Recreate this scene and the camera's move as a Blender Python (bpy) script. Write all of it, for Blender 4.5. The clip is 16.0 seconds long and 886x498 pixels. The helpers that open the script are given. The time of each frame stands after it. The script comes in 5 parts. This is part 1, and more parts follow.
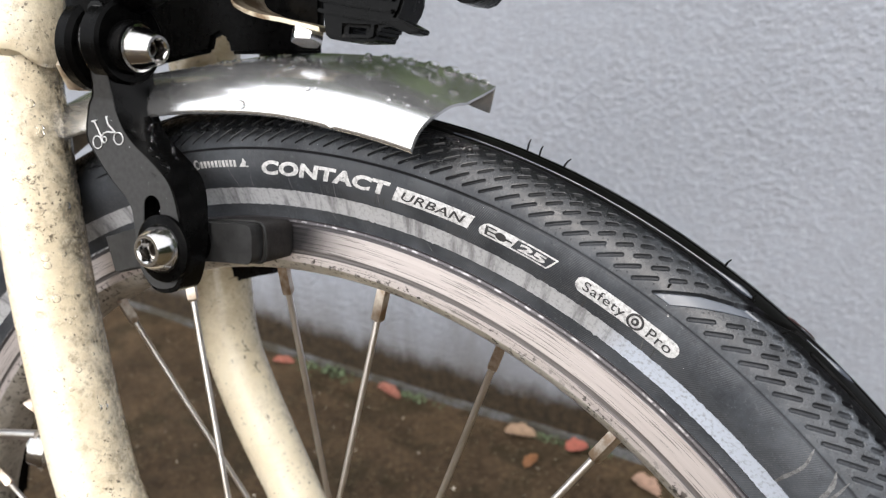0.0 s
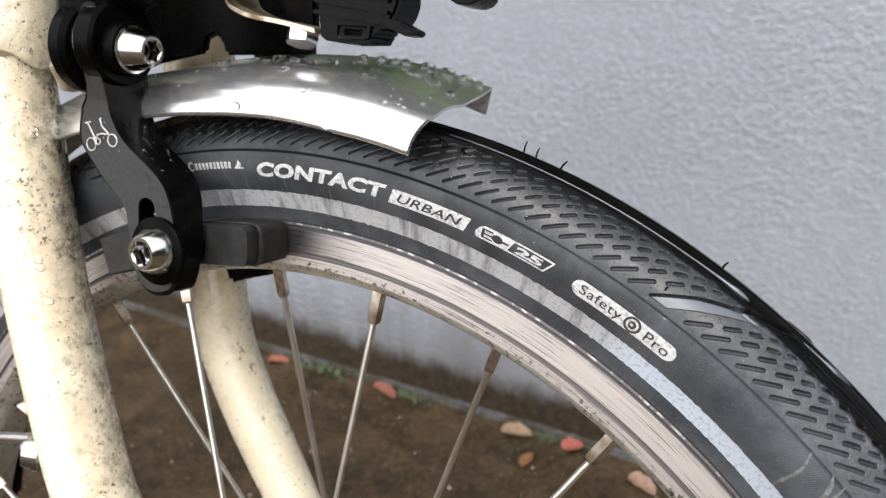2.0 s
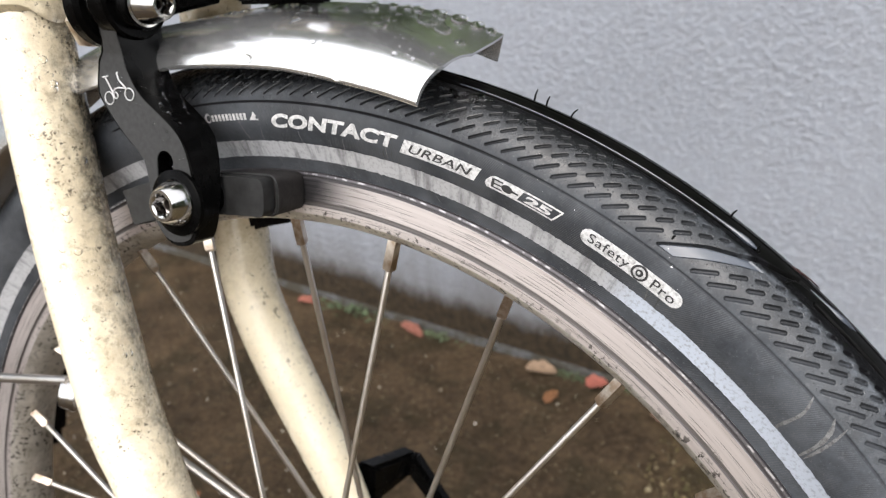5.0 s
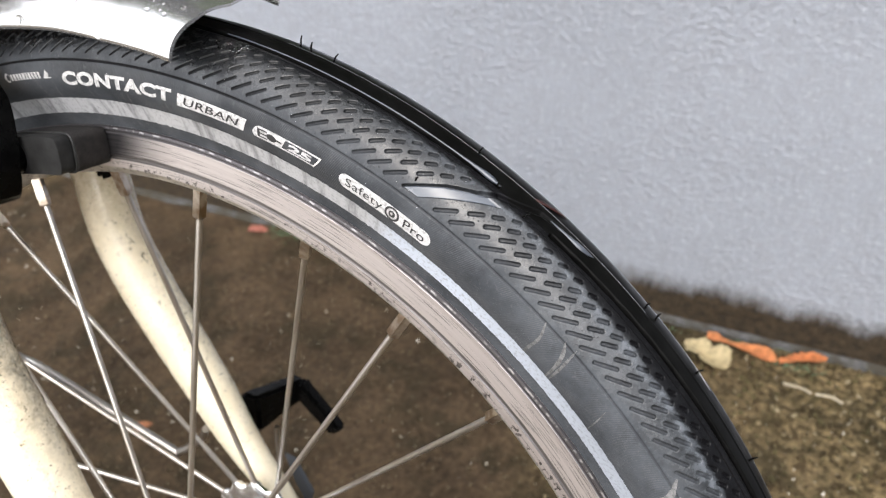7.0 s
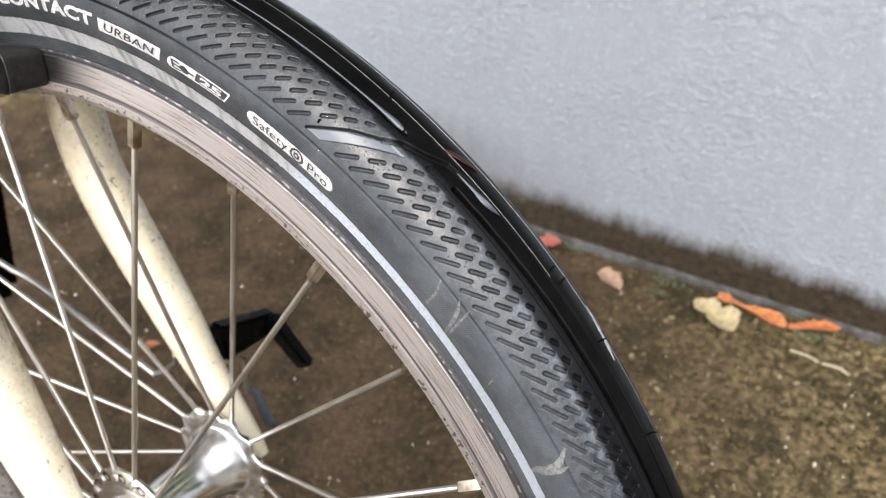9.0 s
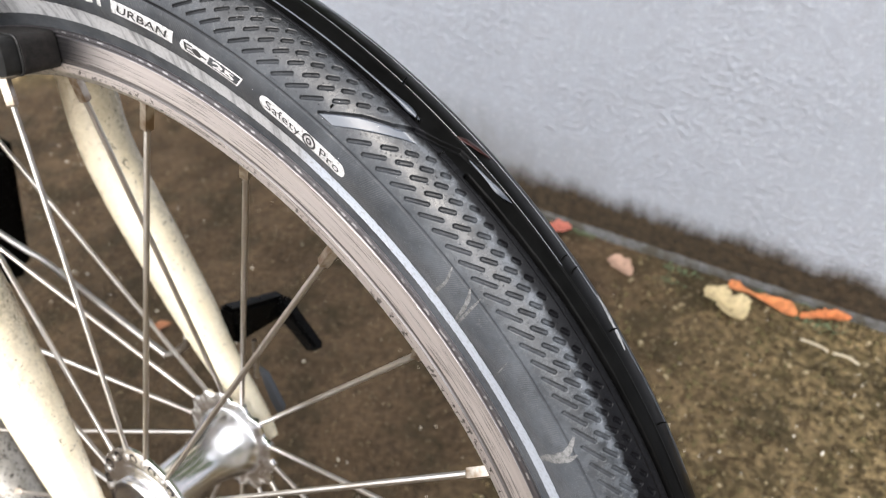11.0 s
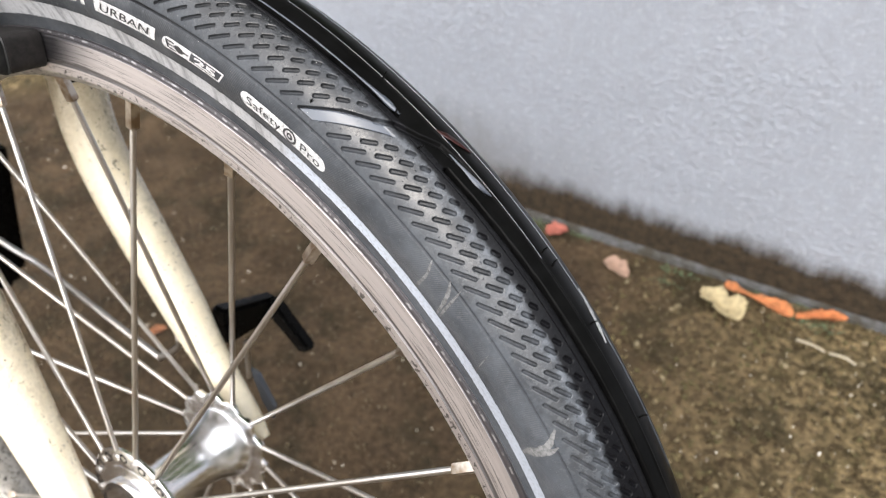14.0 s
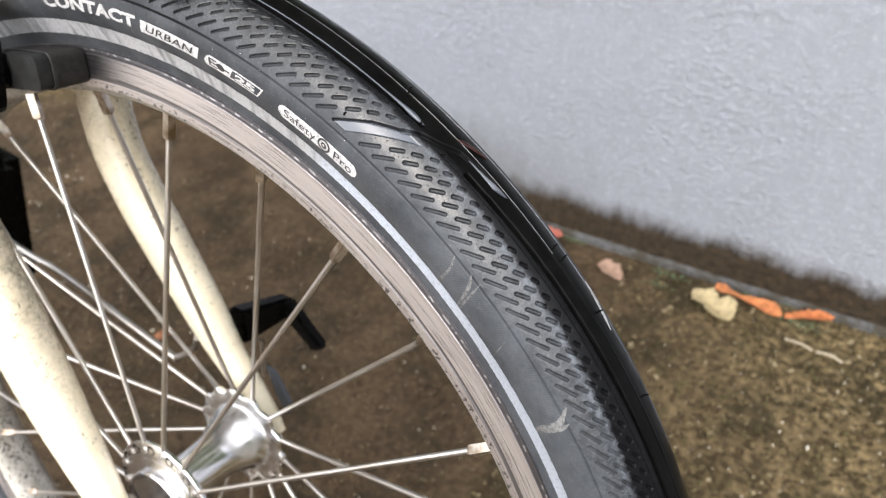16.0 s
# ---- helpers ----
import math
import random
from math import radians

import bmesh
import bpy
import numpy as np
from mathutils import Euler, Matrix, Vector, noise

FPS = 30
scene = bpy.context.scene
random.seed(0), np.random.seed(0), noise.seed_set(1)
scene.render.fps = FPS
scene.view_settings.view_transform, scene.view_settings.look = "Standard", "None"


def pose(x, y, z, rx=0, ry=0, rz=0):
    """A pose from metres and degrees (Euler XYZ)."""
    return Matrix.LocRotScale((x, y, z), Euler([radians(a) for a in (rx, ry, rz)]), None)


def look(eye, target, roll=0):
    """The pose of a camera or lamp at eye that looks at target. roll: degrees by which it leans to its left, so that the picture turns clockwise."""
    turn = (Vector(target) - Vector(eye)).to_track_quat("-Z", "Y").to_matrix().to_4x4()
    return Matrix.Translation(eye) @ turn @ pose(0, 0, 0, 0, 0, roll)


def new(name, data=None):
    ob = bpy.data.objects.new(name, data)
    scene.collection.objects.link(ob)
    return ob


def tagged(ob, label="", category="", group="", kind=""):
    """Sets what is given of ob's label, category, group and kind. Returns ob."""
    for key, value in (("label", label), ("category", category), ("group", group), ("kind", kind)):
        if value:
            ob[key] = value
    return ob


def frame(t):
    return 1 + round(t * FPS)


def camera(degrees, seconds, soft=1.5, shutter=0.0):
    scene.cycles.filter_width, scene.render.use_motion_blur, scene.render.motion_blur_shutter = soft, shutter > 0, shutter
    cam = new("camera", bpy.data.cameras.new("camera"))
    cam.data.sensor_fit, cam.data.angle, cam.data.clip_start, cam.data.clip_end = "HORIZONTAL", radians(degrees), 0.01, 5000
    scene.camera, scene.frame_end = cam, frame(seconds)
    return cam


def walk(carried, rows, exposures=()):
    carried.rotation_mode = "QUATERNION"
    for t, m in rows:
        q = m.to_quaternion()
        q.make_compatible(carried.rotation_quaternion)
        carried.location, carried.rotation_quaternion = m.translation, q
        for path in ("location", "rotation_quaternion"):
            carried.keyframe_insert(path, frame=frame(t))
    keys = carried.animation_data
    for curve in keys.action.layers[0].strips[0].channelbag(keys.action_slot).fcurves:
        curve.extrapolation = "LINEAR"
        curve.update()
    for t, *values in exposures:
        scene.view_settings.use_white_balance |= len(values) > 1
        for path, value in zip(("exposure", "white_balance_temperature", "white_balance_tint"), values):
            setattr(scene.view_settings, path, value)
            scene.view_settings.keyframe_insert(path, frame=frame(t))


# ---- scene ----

# ---------------------------------------------------------------- camera
cam = camera(59.92, 16.0, soft=1.25)
PATH = [
    (0, 0.1209, -0.1329, 0.4618, 67.04, 0.82, 26.94),
    (0.5, 0.1201, -0.1327, 0.4626, 66.98, 0.8, 26.91),
    (1, 0.1195, -0.1332, 0.4631, 66.81, 0.72, 26.74),
    (1.5, 0.1203, -0.1325, 0.4621, 66.8, 0.71, 26.59),
    (2, 0.1202, -0.132, 0.4625, 66.9, 0.73, 26.6),
    (2.5, 0.1191, -0.1323, 0.4619, 66.66, 0.8, 26.69),
    (3, 0.1227, -0.1322, 0.4649, 66.29, 1.05, 26.95),
    (3.2, 0.1234, -0.1329, 0.4651, 66.16, 1.2, 27.36),
    (5.3, 0.1258, -0.1305, 0.4663, 61.91, 2.49, 28.47),
    (5.5, 0.1307, -0.1285, 0.4646, 61.68, 3.08, 28.48),
    (6, 0.1487, -0.117, 0.4697, 59.09, 4.71, 26.72),
    (6.5, 0.1644, -0.1116, 0.4738, 57.34, 5.19, 26.07),
    (7, 0.1752, -0.1086, 0.4728, 55.78, 4.88, 26.18),
    (7.5, 0.18, -0.0957, 0.4662, 54.36, 4.32, 27.18),
    (8, 0.1871, -0.091, 0.4697, 53.7, 4.3, 28.59),
    (8.5, 0.1958, -0.0899, 0.4703, 52.82, 4.15, 29.81),
    (9, 0.2005, -0.0872, 0.4689, 51.56, 3.96, 31.13),
    (9.5, 0.1996, -0.0876, 0.4695, 50.87, 3.87, 31.75),
    (12, 0.2001, -0.0861, 0.4688, 50.39, 4, 32.21),
    (12.5, 0.2011, -0.0861, 0.4677, 50.45, 4.08, 32.24),
    (13, 0.2036, -0.0866, 0.4674, 50.55, 4.09, 32.17),
    (13.5, 0.2049, -0.0859, 0.4669, 50.58, 4.11, 32.11),
    (14, 0.2045, -0.0859, 0.4672, 50.79, 4.17, 32),
    (14.5, 0.2059, -0.0869, 0.4682, 50.96, 4.23, 31.86),
    (15, 0.2084, -0.0898, 0.4692, 51.03, 4.2, 31.69),
    (15.5, 0.2088, -0.0975, 0.4741, 51.09, 4.14, 31.58),
    (16, 0.2074, -0.103, 0.4775, 51.31, 4.04, 31.22),
]
EXPOSE = [(0.0, 0.47), (3.2, 0.47), (5.5, 0.54), (6.2, 0.66), (7.0, 0.74), (8.2, 0.84), (9.0, 0.88), (14.5, 0.89), (16.0, 0.86)]
cam.data.dof.use_dof = True            # a phone's small bright lens, focused on the tyre
cam.data.dof.focus_distance, cam.data.dof.aperture_fstop = 0.184, 22.0
walk(cam, [(t, pose(x, y, z, rx, ry, rz)) for t, x, y, z, rx, ry, rz in PATH], EXPOSE)

# ---------------------------------------------------------------- daylight
SUN_DIR = Vector((0.10, -0.66, 0.74)).normalized()
world = bpy.data.worlds.new("overcast_sky")
scene.world = world
world.use_nodes = True
wn = world.node_tree.nodes
sky = wn.new("ShaderNodeTexSky")
sky.sky_type = "NISHITA"
sky.sun_disc = False
sky.sun_elevation = math.asin(SUN_DIR.z)
sky.sun_rotation = math.atan2(SUN_DIR.x, SUN_DIR.y)
sky.air_density, sky.dust_density, sky.ozone_density = 1.0, 4.0, 1.0
desat = wn.new("ShaderNodeHueSaturation")
desat.inputs["Saturation"].default_value = 0.5
world.node_tree.links.new(sky.outputs[0], desat.inputs["Color"])
world.node_tree.links.new(desat.outputs[0], wn["Background"].inputs[0])
wn["Background"].inputs[1].default_value = 0.15
sun_data = bpy.data.lights.new("sun", "SUN")
sun_data.energy, sun_data.angle, sun_data.color = 3.5, radians(142), (0.99, 0.99, 0.995)
sun = new("sun", sun_data)
sun.matrix_world = look(SUN_DIR * 20, (0, 0, 0))

# ---------------------------------------------------------------- materials


def material(name, color, rough=0.5, metal=0.0, build=None, **extra):
    m = bpy.data.materials.new(name)
    m.use_nodes = True
    b = m.node_tree.nodes["Principled BSDF"]
    b.inputs["Base Color"].default_value = (*color, 1)
    b.inputs["Roughness"].default_value = rough
    b.inputs["Metallic"].default_value = metal
    for key, value in extra.items():
        b.inputs[key.replace("_", " ")].default_value = value
    if build:
        build(Nodes(m, b))
    return m


class Nodes:
    """Short words for the nodes of one material."""

    def __init__(self, m, bsdf):
        self.tree, self.bsdf = m.node_tree, bsdf
        self.coord = self.add("ShaderNodeTexCoord")

    def add(self, kind):
        return self.tree.nodes.new(kind)

    def link(self, a, b):
        self.tree.links.new(a, b)

    def place(self, scale=(1, 1, 1), source=None):
        n = self.add("ShaderNodeMapping")
        n.inputs["Scale"].default_value = scale
        self.link(source or self.coord.outputs["Object"], n.inputs[0])
        return n.outputs[0]

    def attr(self, name):
        n = self.add("ShaderNodeAttribute")
        n.attribute_name = name
        return n

    def noise(self, scale, detail=4, rough=0.55, source=None, stretch=(1, 1, 1)):
        n = self.add("ShaderNodeTexNoise")
        n.inputs["Scale"].default_value = scale
        n.inputs["Detail"].default_value = detail
        n.inputs["Roughness"].default_value = rough
        self.link(self.place(stretch, source), n.inputs["Vector"])
        return n.outputs["Fac"]

    def cells(self, scale, source=None, stretch=(1, 1, 1)):
        n = self.add("ShaderNodeTexVoronoi")
        n.inputs["Scale"].default_value = scale
        self.link(self.place(stretch, source), n.inputs["Vector"])
        return n.outputs["Distance"]

    def ramp(self, fac, *stops):
        n = self.add("ShaderNodeValToRGB")
        e = n.color_ramp.elements
        while len(e) < len(stops):
            e.new(0.5)
        for k, (at, c) in zip(e, stops):
            k.position = at
            k.color = (c, c, c, 1) if isinstance(c, (int, float)) else (*c, 1)
        self.link(fac, n.inputs[0])
        return n.outputs[0]

    def mix(self, fac, a, b, mode="MIX"):
        n = self.add("ShaderNodeMix")
        n.data_type, n.blend_type = "RGBA", mode
        for value, socket in ((fac, n.inputs[0]), (a, n.inputs[6]), (b, n.inputs[7])):
            if isinstance(value, (int, float)):
                socket.default_value = value
            elif isinstance(value, tuple):
                socket.default_value = (*value, 1)
            else:
                self.link(value, socket)
        return n.outputs[2]

    def math(self, op, a, b=0.0):
        n = self.add("ShaderNodeMath")
        n.operation = op
        for value, socket in ((a, n.inputs[0]), (b, n.inputs[1])):
            if isinstance(value, (int, float)):
                socket.default_value = value
            else:
                self.link(value, socket)
        return n.outputs[0]

    def color(self, socket):
        self.link(socket, self.bsdf.inputs["Base Color"])

    def rough(self, socket):
        self.link(socket, self.bsdf.inputs["Roughness"])

    def bump(self, height, distance, strength=1.0):
        n = self.add("ShaderNodeBump")
        n.inputs["Distance"].default_value = distance
        n.inputs["Strength"].default_value = strength
        self.link(height, n.inputs["Height"])
        if self.bsdf.inputs["Normal"].links:
            self.link(self.bsdf.inputs["Normal"].links[0].from_socket, n.inputs["Normal"])
        self.link(n.outputs[0], self.bsdf.inputs["Normal"])


def rubber_nodes(n):
    p = n.attr("polar").outputs["Vector"]
    across = n.add("ShaderNodeSeparateXYZ")
    n.link(p, across.inputs[0])
    # dusty rubber, its tone uneven
    tone_at = n.noise(60, 5, 0.6)
    fine = n.noise(1400, 3)
    cord = n.noise(1, 3, 0.6, p, (3200, 260, 1))
    weave = n.math("SINE", n.math("MULTIPLY", n.math("ADD", n.math("MULTIPLY", across.outputs["Y"], 0.45), across.outputs["X"]), 11500.0))
    c = n.mix(n.ramp(tone_at, (0.42, 0.0), (0.72, 1.0)), (0.030, 0.033, 0.038), (0.068, 0.074, 0.083))
    c = n.mix(n.ramp(cord, (0.55, 0.0), (0.75, 0.35)), c, (0.08, 0.08, 0.082))
    c = n.mix(n.ramp(n.noise(1100, 4, 0.7), (0.58, 0.0), (0.70, 0.5)), c, (0.11, 0.11, 0.112))
    # a film of rain on the shoulder
    threads = n.math("MULTIPLY", n.math("MULTIPLY", n.ramp(weave, (0.2, 0.0), (0.9, 1.0)), n.ramp(n.noise(110, 3), (0.40, 0.0), (0.60, 0.5))), n.ramp(n.math("ADD", n.math("MULTIPLY", across.outputs["Y"], 20.0), 1.0), (0.36, 1.0), (0.52, 1.0), (0.56, 0.0)))
    c = n.mix(threads, c, (0.115, 0.115, 0.118))
    edge = n.math("ADD", across.outputs["Y"], n.math("MULTIPLY", n.math("SUBTRACT", n.noise(130, 4, 0.6), 0.5), 0.012))
    run = n.math("ADD", n.math("MULTIPLY", edge, 40.0), 1.0)
    # shade painted into the cuts by depth, strongest in the slits beside the mudguard
    cut_shade = n.math("MULTIPLY", n.ramp(n.math("MULTIPLY", across.outputs["Z"], 1000.0), (0.02, 0.0), (0.12, 1.0)), n.ramp(n.math("MULTIPLY", across.outputs["X"], 2.0), (0.50, 0.35), (0.56, 1.0)))
    c = n.mix(cut_shade, c, (0.008, 0.008, 0.009))
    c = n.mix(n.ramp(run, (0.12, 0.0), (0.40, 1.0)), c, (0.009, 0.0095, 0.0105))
    # dried film on the outer tread, its blue also painting in sky sheen,
    # and the clean black strip that the road keeps wet
    limit = n.math("MINIMUM", n.math("SUBTRACT", n.math("MULTIPLY", across.outputs["X"], 0.045), 0.01847), -0.0090)
    wobble = n.math("ADD", n.math("MULTIPLY", n.math("SUBTRACT", n.noise(260, 5, 0.65), 0.5), 0.0030), n.math("MULTIPLY", n.math("SUBTRACT", n.noise(900, 3, 0.6), 0.5), 0.0012))
    past = n.math("MULTIPLY", n.math("SUBTRACT", n.math("ADD", across.outputs["Y"], wobble), limit), 100.0)
    clean = n.ramp(n.math("ADD", past, 0.5), (0.40, 0.0), (0.55, 1.0))
    film = n.math("MULTIPLY", n.ramp(n.math("ADD", past, 0.5), (0.0, 0.28), (0.15, 0.38), (0.40, 1.0), (0.50, 1.0), (0.53, 0.0)), n.ramp(n.noise(420, 5, 0.7), (0.38, 0.2), (0.62, 0.8)))
    film = n.math("MULTIPLY", film, n.ramp(n.math("MULTIPLY", across.outputs["X"], 4.0), (0.62, 1.0), (0.80, 0.7), (0.90, 0.4), (1.0, 0.0)))
    c = n.mix(n.math("MULTIPLY", film, n.math("SUBTRACT", 1.0, cut_shade)), c, (0.118, 0.131, 0.150))
    n.color(n.mix(clean, c, (0.005, 0.005, 0.006)))
    n.link(n.mix(n.math("MAXIMUM", clean, cut_shade), (0.20, 0.20, 0.20), (0.06, 0.06, 0.06)), n.bsdf.inputs["Specular IOR Level"])
    speck = n.math("ADD", run, n.math("MULTIPLY", n.math("SUBTRACT", n.noise(700, 4, 0.7), 0.5), 0.10))
    wet = n.math("MULTIPLY", n.ramp(speck, (0.10, 0.0), (0.22, 0.55), (0.36, 1.0)), n.ramp(n.noise(140, 4, 0.65), (0.34, 0.42), (0.56, 0.80)))
    wet = n.math("MULTIPLY", wet, n.ramp(clean, (0.0, 1.0), (1.0, 0.22)))
    wet = n.math("MULTIPLY", wet, n.ramp(film, (0.0, 1.0), (0.8, 0.7)))
    wet = n.math("MULTIPLY", wet, n.ramp(n.math("MULTIPLY", across.outputs["Z"], 1000.0), (0.02, 1.0), (0.12, 0.22)))
    dry = n.ramp(n.noise(90, 4), (0.35, 0.36), (0.65, 0.52))
    n.rough(n.mix(wet, dry, (0.20, 0.20, 0.20)))
    n.link(wet, n.bsdf.inputs["Coat Weight"])
    n.link(n.ramp(n.noise(420, 4, 0.7), (0.36, 0.13), (0.62, 0.34)), n.bsdf.inputs["Coat Roughness"])
    n.bsdf.inputs["Coat IOR"].default_value = 1.6
    n.bump(fine, 0.00014, 0.5)
    n.bump(n.math("MULTIPLY", n.ramp(n.cells(1100), (0.10, 1.0), (0.22, 0.0)), n.ramp(n.noise(160, 3), (0.45, 0.0), (0.55, 1.0))), 0.00012, 0.8)
    n.link(n.bsdf.inputs["Normal"].links[0].from_socket, n.bsdf.inputs["Coat Normal"])


def crown_nodes(n):
    n.color(n.ramp(n.noise(200, 4), (0.3, 0.002), (0.8, 0.006)))
    n.rough(n.ramp(n.noise(120, 4), (0.35, 0.28), (0.65, 0.42)))
    n.bump(n.noise(900, 3), 0.0001, 0.3)


def stripe_nodes(n):
    p = n.attr("polar").outputs["Vector"]
    streak = n.noise(1, 5, 0.65, p, (260, 40, 1))
    patch = n.noise(1, 4, 0.6, p, (900, 900, 1))
    worn = n.math("MULTIPLY", n.ramp(streak, (0.50, 1.0), (0.66, 0.25)), n.ramp(patch, (0.30, 0.55), (0.5, 1.0)))
    part_x = n.add("ShaderNodeSeparateXYZ")
    n.link(p, part_x.inputs[0])
    # reflected sky painted in: the stripe turns brighter and bluer at lower angles
    low_sheen = n.ramp(n.math("ADD", n.math("MULTIPLY", part_x.outputs["X"], 2.0), n.math("MULTIPLY", streak, 0.02)), (0.455, 1.0), (0.475, 0.0))
    worn = n.mix(low_sheen, worn, n.math("MULTIPLY", n.ramp(patch, (0.30, 0.5), (0.50, 1.0)), n.ramp(n.math("MULTIPLY", part_x.outputs["X"], 4.0), (0.60, 0.62), (0.80, 1.0))))
    n.color(n.mix(worn, (0.10, 0.10, 0.105), n.mix(low_sheen, (0.44, 0.445, 0.46), (0.53, 0.58, 0.67))))
    n.bump(patch, 0.0002, 0.4)


def print_nodes(n):
    n.color(n.ramp(n.noise(900, 5, 0.7), (0.30, 0.22), (0.55, 0.60)))


def rim_nodes(n):
    p = n.attr("polar").outputs["Vector"]
    fine = n.noise(1, 6, 0.65, p, (8, 2600, 1))
    wide = n.noise(1, 4, 0.5, p, (3, 520, 1))
    scar = n.noise(1, 4, 0.6, p, (55, 2800, 1))
    spread = n.noise(1, 3, 0.5, p, (20, 200, 1))
    across = n.add("ShaderNodeSeparateXYZ")
    n.link(p, across.inputs[0])
    base = n.mix(n.ramp(wide, (0.35, 0.0), (0.65, 1.0)), (0.59, 0.535, 0.52), (0.71, 0.655, 0.64))
    base = n.mix(n.ramp(n.noise(1, 5, 0.7, p, (8, 5200, 1)), (0.40, 0.10), (0.50, 0.0)), base, (0.30, 0.27, 0.26))
    base = n.mix(n.ramp(n.math("ADD", scar, n.math("MULTIPLY", spread, 0.2)), (0.668, 0.0), (0.70, 0.6)), base, (0.07, 0.062, 0.058))
    # a dark patch on the track from the pad's end, fading outwards
    tone_at = n.math("ADD", n.math("MULTIPLY", across.outputs["X"], 1.0), n.math("MULTIPLY", n.math("SUBTRACT", n.noise(1, 4, 0.6, p, (40, 160, 1)), 0.5), 0.012))
    track = n.ramp(n.math("MULTIPLY", across.outputs["Y"], 100.0), (0.20, 0.0), (0.26, 1.0), (0.90, 1.0), (1.0, 0.0))
    base = n.mix(n.math("MULTIPLY", n.ramp(tone_at, (0.235, 0.0), (0.245, 0.95), (0.266, 0.92), (0.272, 0.55), (0.284, 0.0)), track), base, (0.040, 0.040, 0.045))
    # grooves coloured dark, and a hooked lip rubbed bright in short dashes
    run = n.math("MULTIPLY", across.outputs["Y"], 50.0)
    groove = n.ramp(run, (0.445, 0.0), (0.455, 0.85), (0.535, 0.85), (0.55, 0.0))
    base = n.mix(groove, base, (0.10, 0.092, 0.090))
    specks = n.math("MULTIPLY", n.ramp(n.noise(620, 3, 0.6), (0.56, 0.0), (0.61, 0.9)), n.ramp(n.noise(70, 3), (0.42, 0.3), (0.56, 1.0)))
    base = n.mix(n.math("MULTIPLY", specks, n.ramp(run, (0.56, 0.0), (0.60, 1.0))), base, (0.06, 0.052, 0.046))
    lip = n.ramp(run, (0.125, 1.0), (0.137, 0.0))
    base = n.mix(lip, base, (0.110, 0.103, 0.108))
    dash = n.math("MULTIPLY", n.ramp(n.noise(1, 2, 0.5, p, (330, 60, 1)), (0.50, 0.0), (0.58, 1.0)), n.ramp(n.math("ADD", run, n.math("MULTIPLY", n.math("SUBTRACT", n.noise(1, 3, 0.6, p, (500, 1, 1)), 0.5), 0.05)), (0.026, 0.0), (0.034, 1.0), (0.050, 1.0), (0.060, 0.0)))
    n.color(n.mix(dash, base, (0.40, 0.385, 0.39)))
    n.rough(n.ramp(fine, (0.35, 0.36), (0.65, 0.46)))
    n.bump(fine, 0.0001, 0.18)


def rim_bed_nodes(n):
    base = n.mix(n.ramp(n.noise(160, 4), (0.35, 0.0), (0.7, 1.0)), (0.62, 0.59, 0.54), (0.40, 0.37, 0.32))
    specks = n.math("MULTIPLY", n.ramp(n.noise(620, 3, 0.6), (0.55, 0.0), (0.60, 0.95)), n.ramp(n.noise(70, 3), (0.42, 0.2), (0.56, 1.0)))
    n.color(n.mix(specks, base, (0.055, 0.048, 0.042)))
    n.bump(n.noise(700, 3), 0.0001, 0.4)


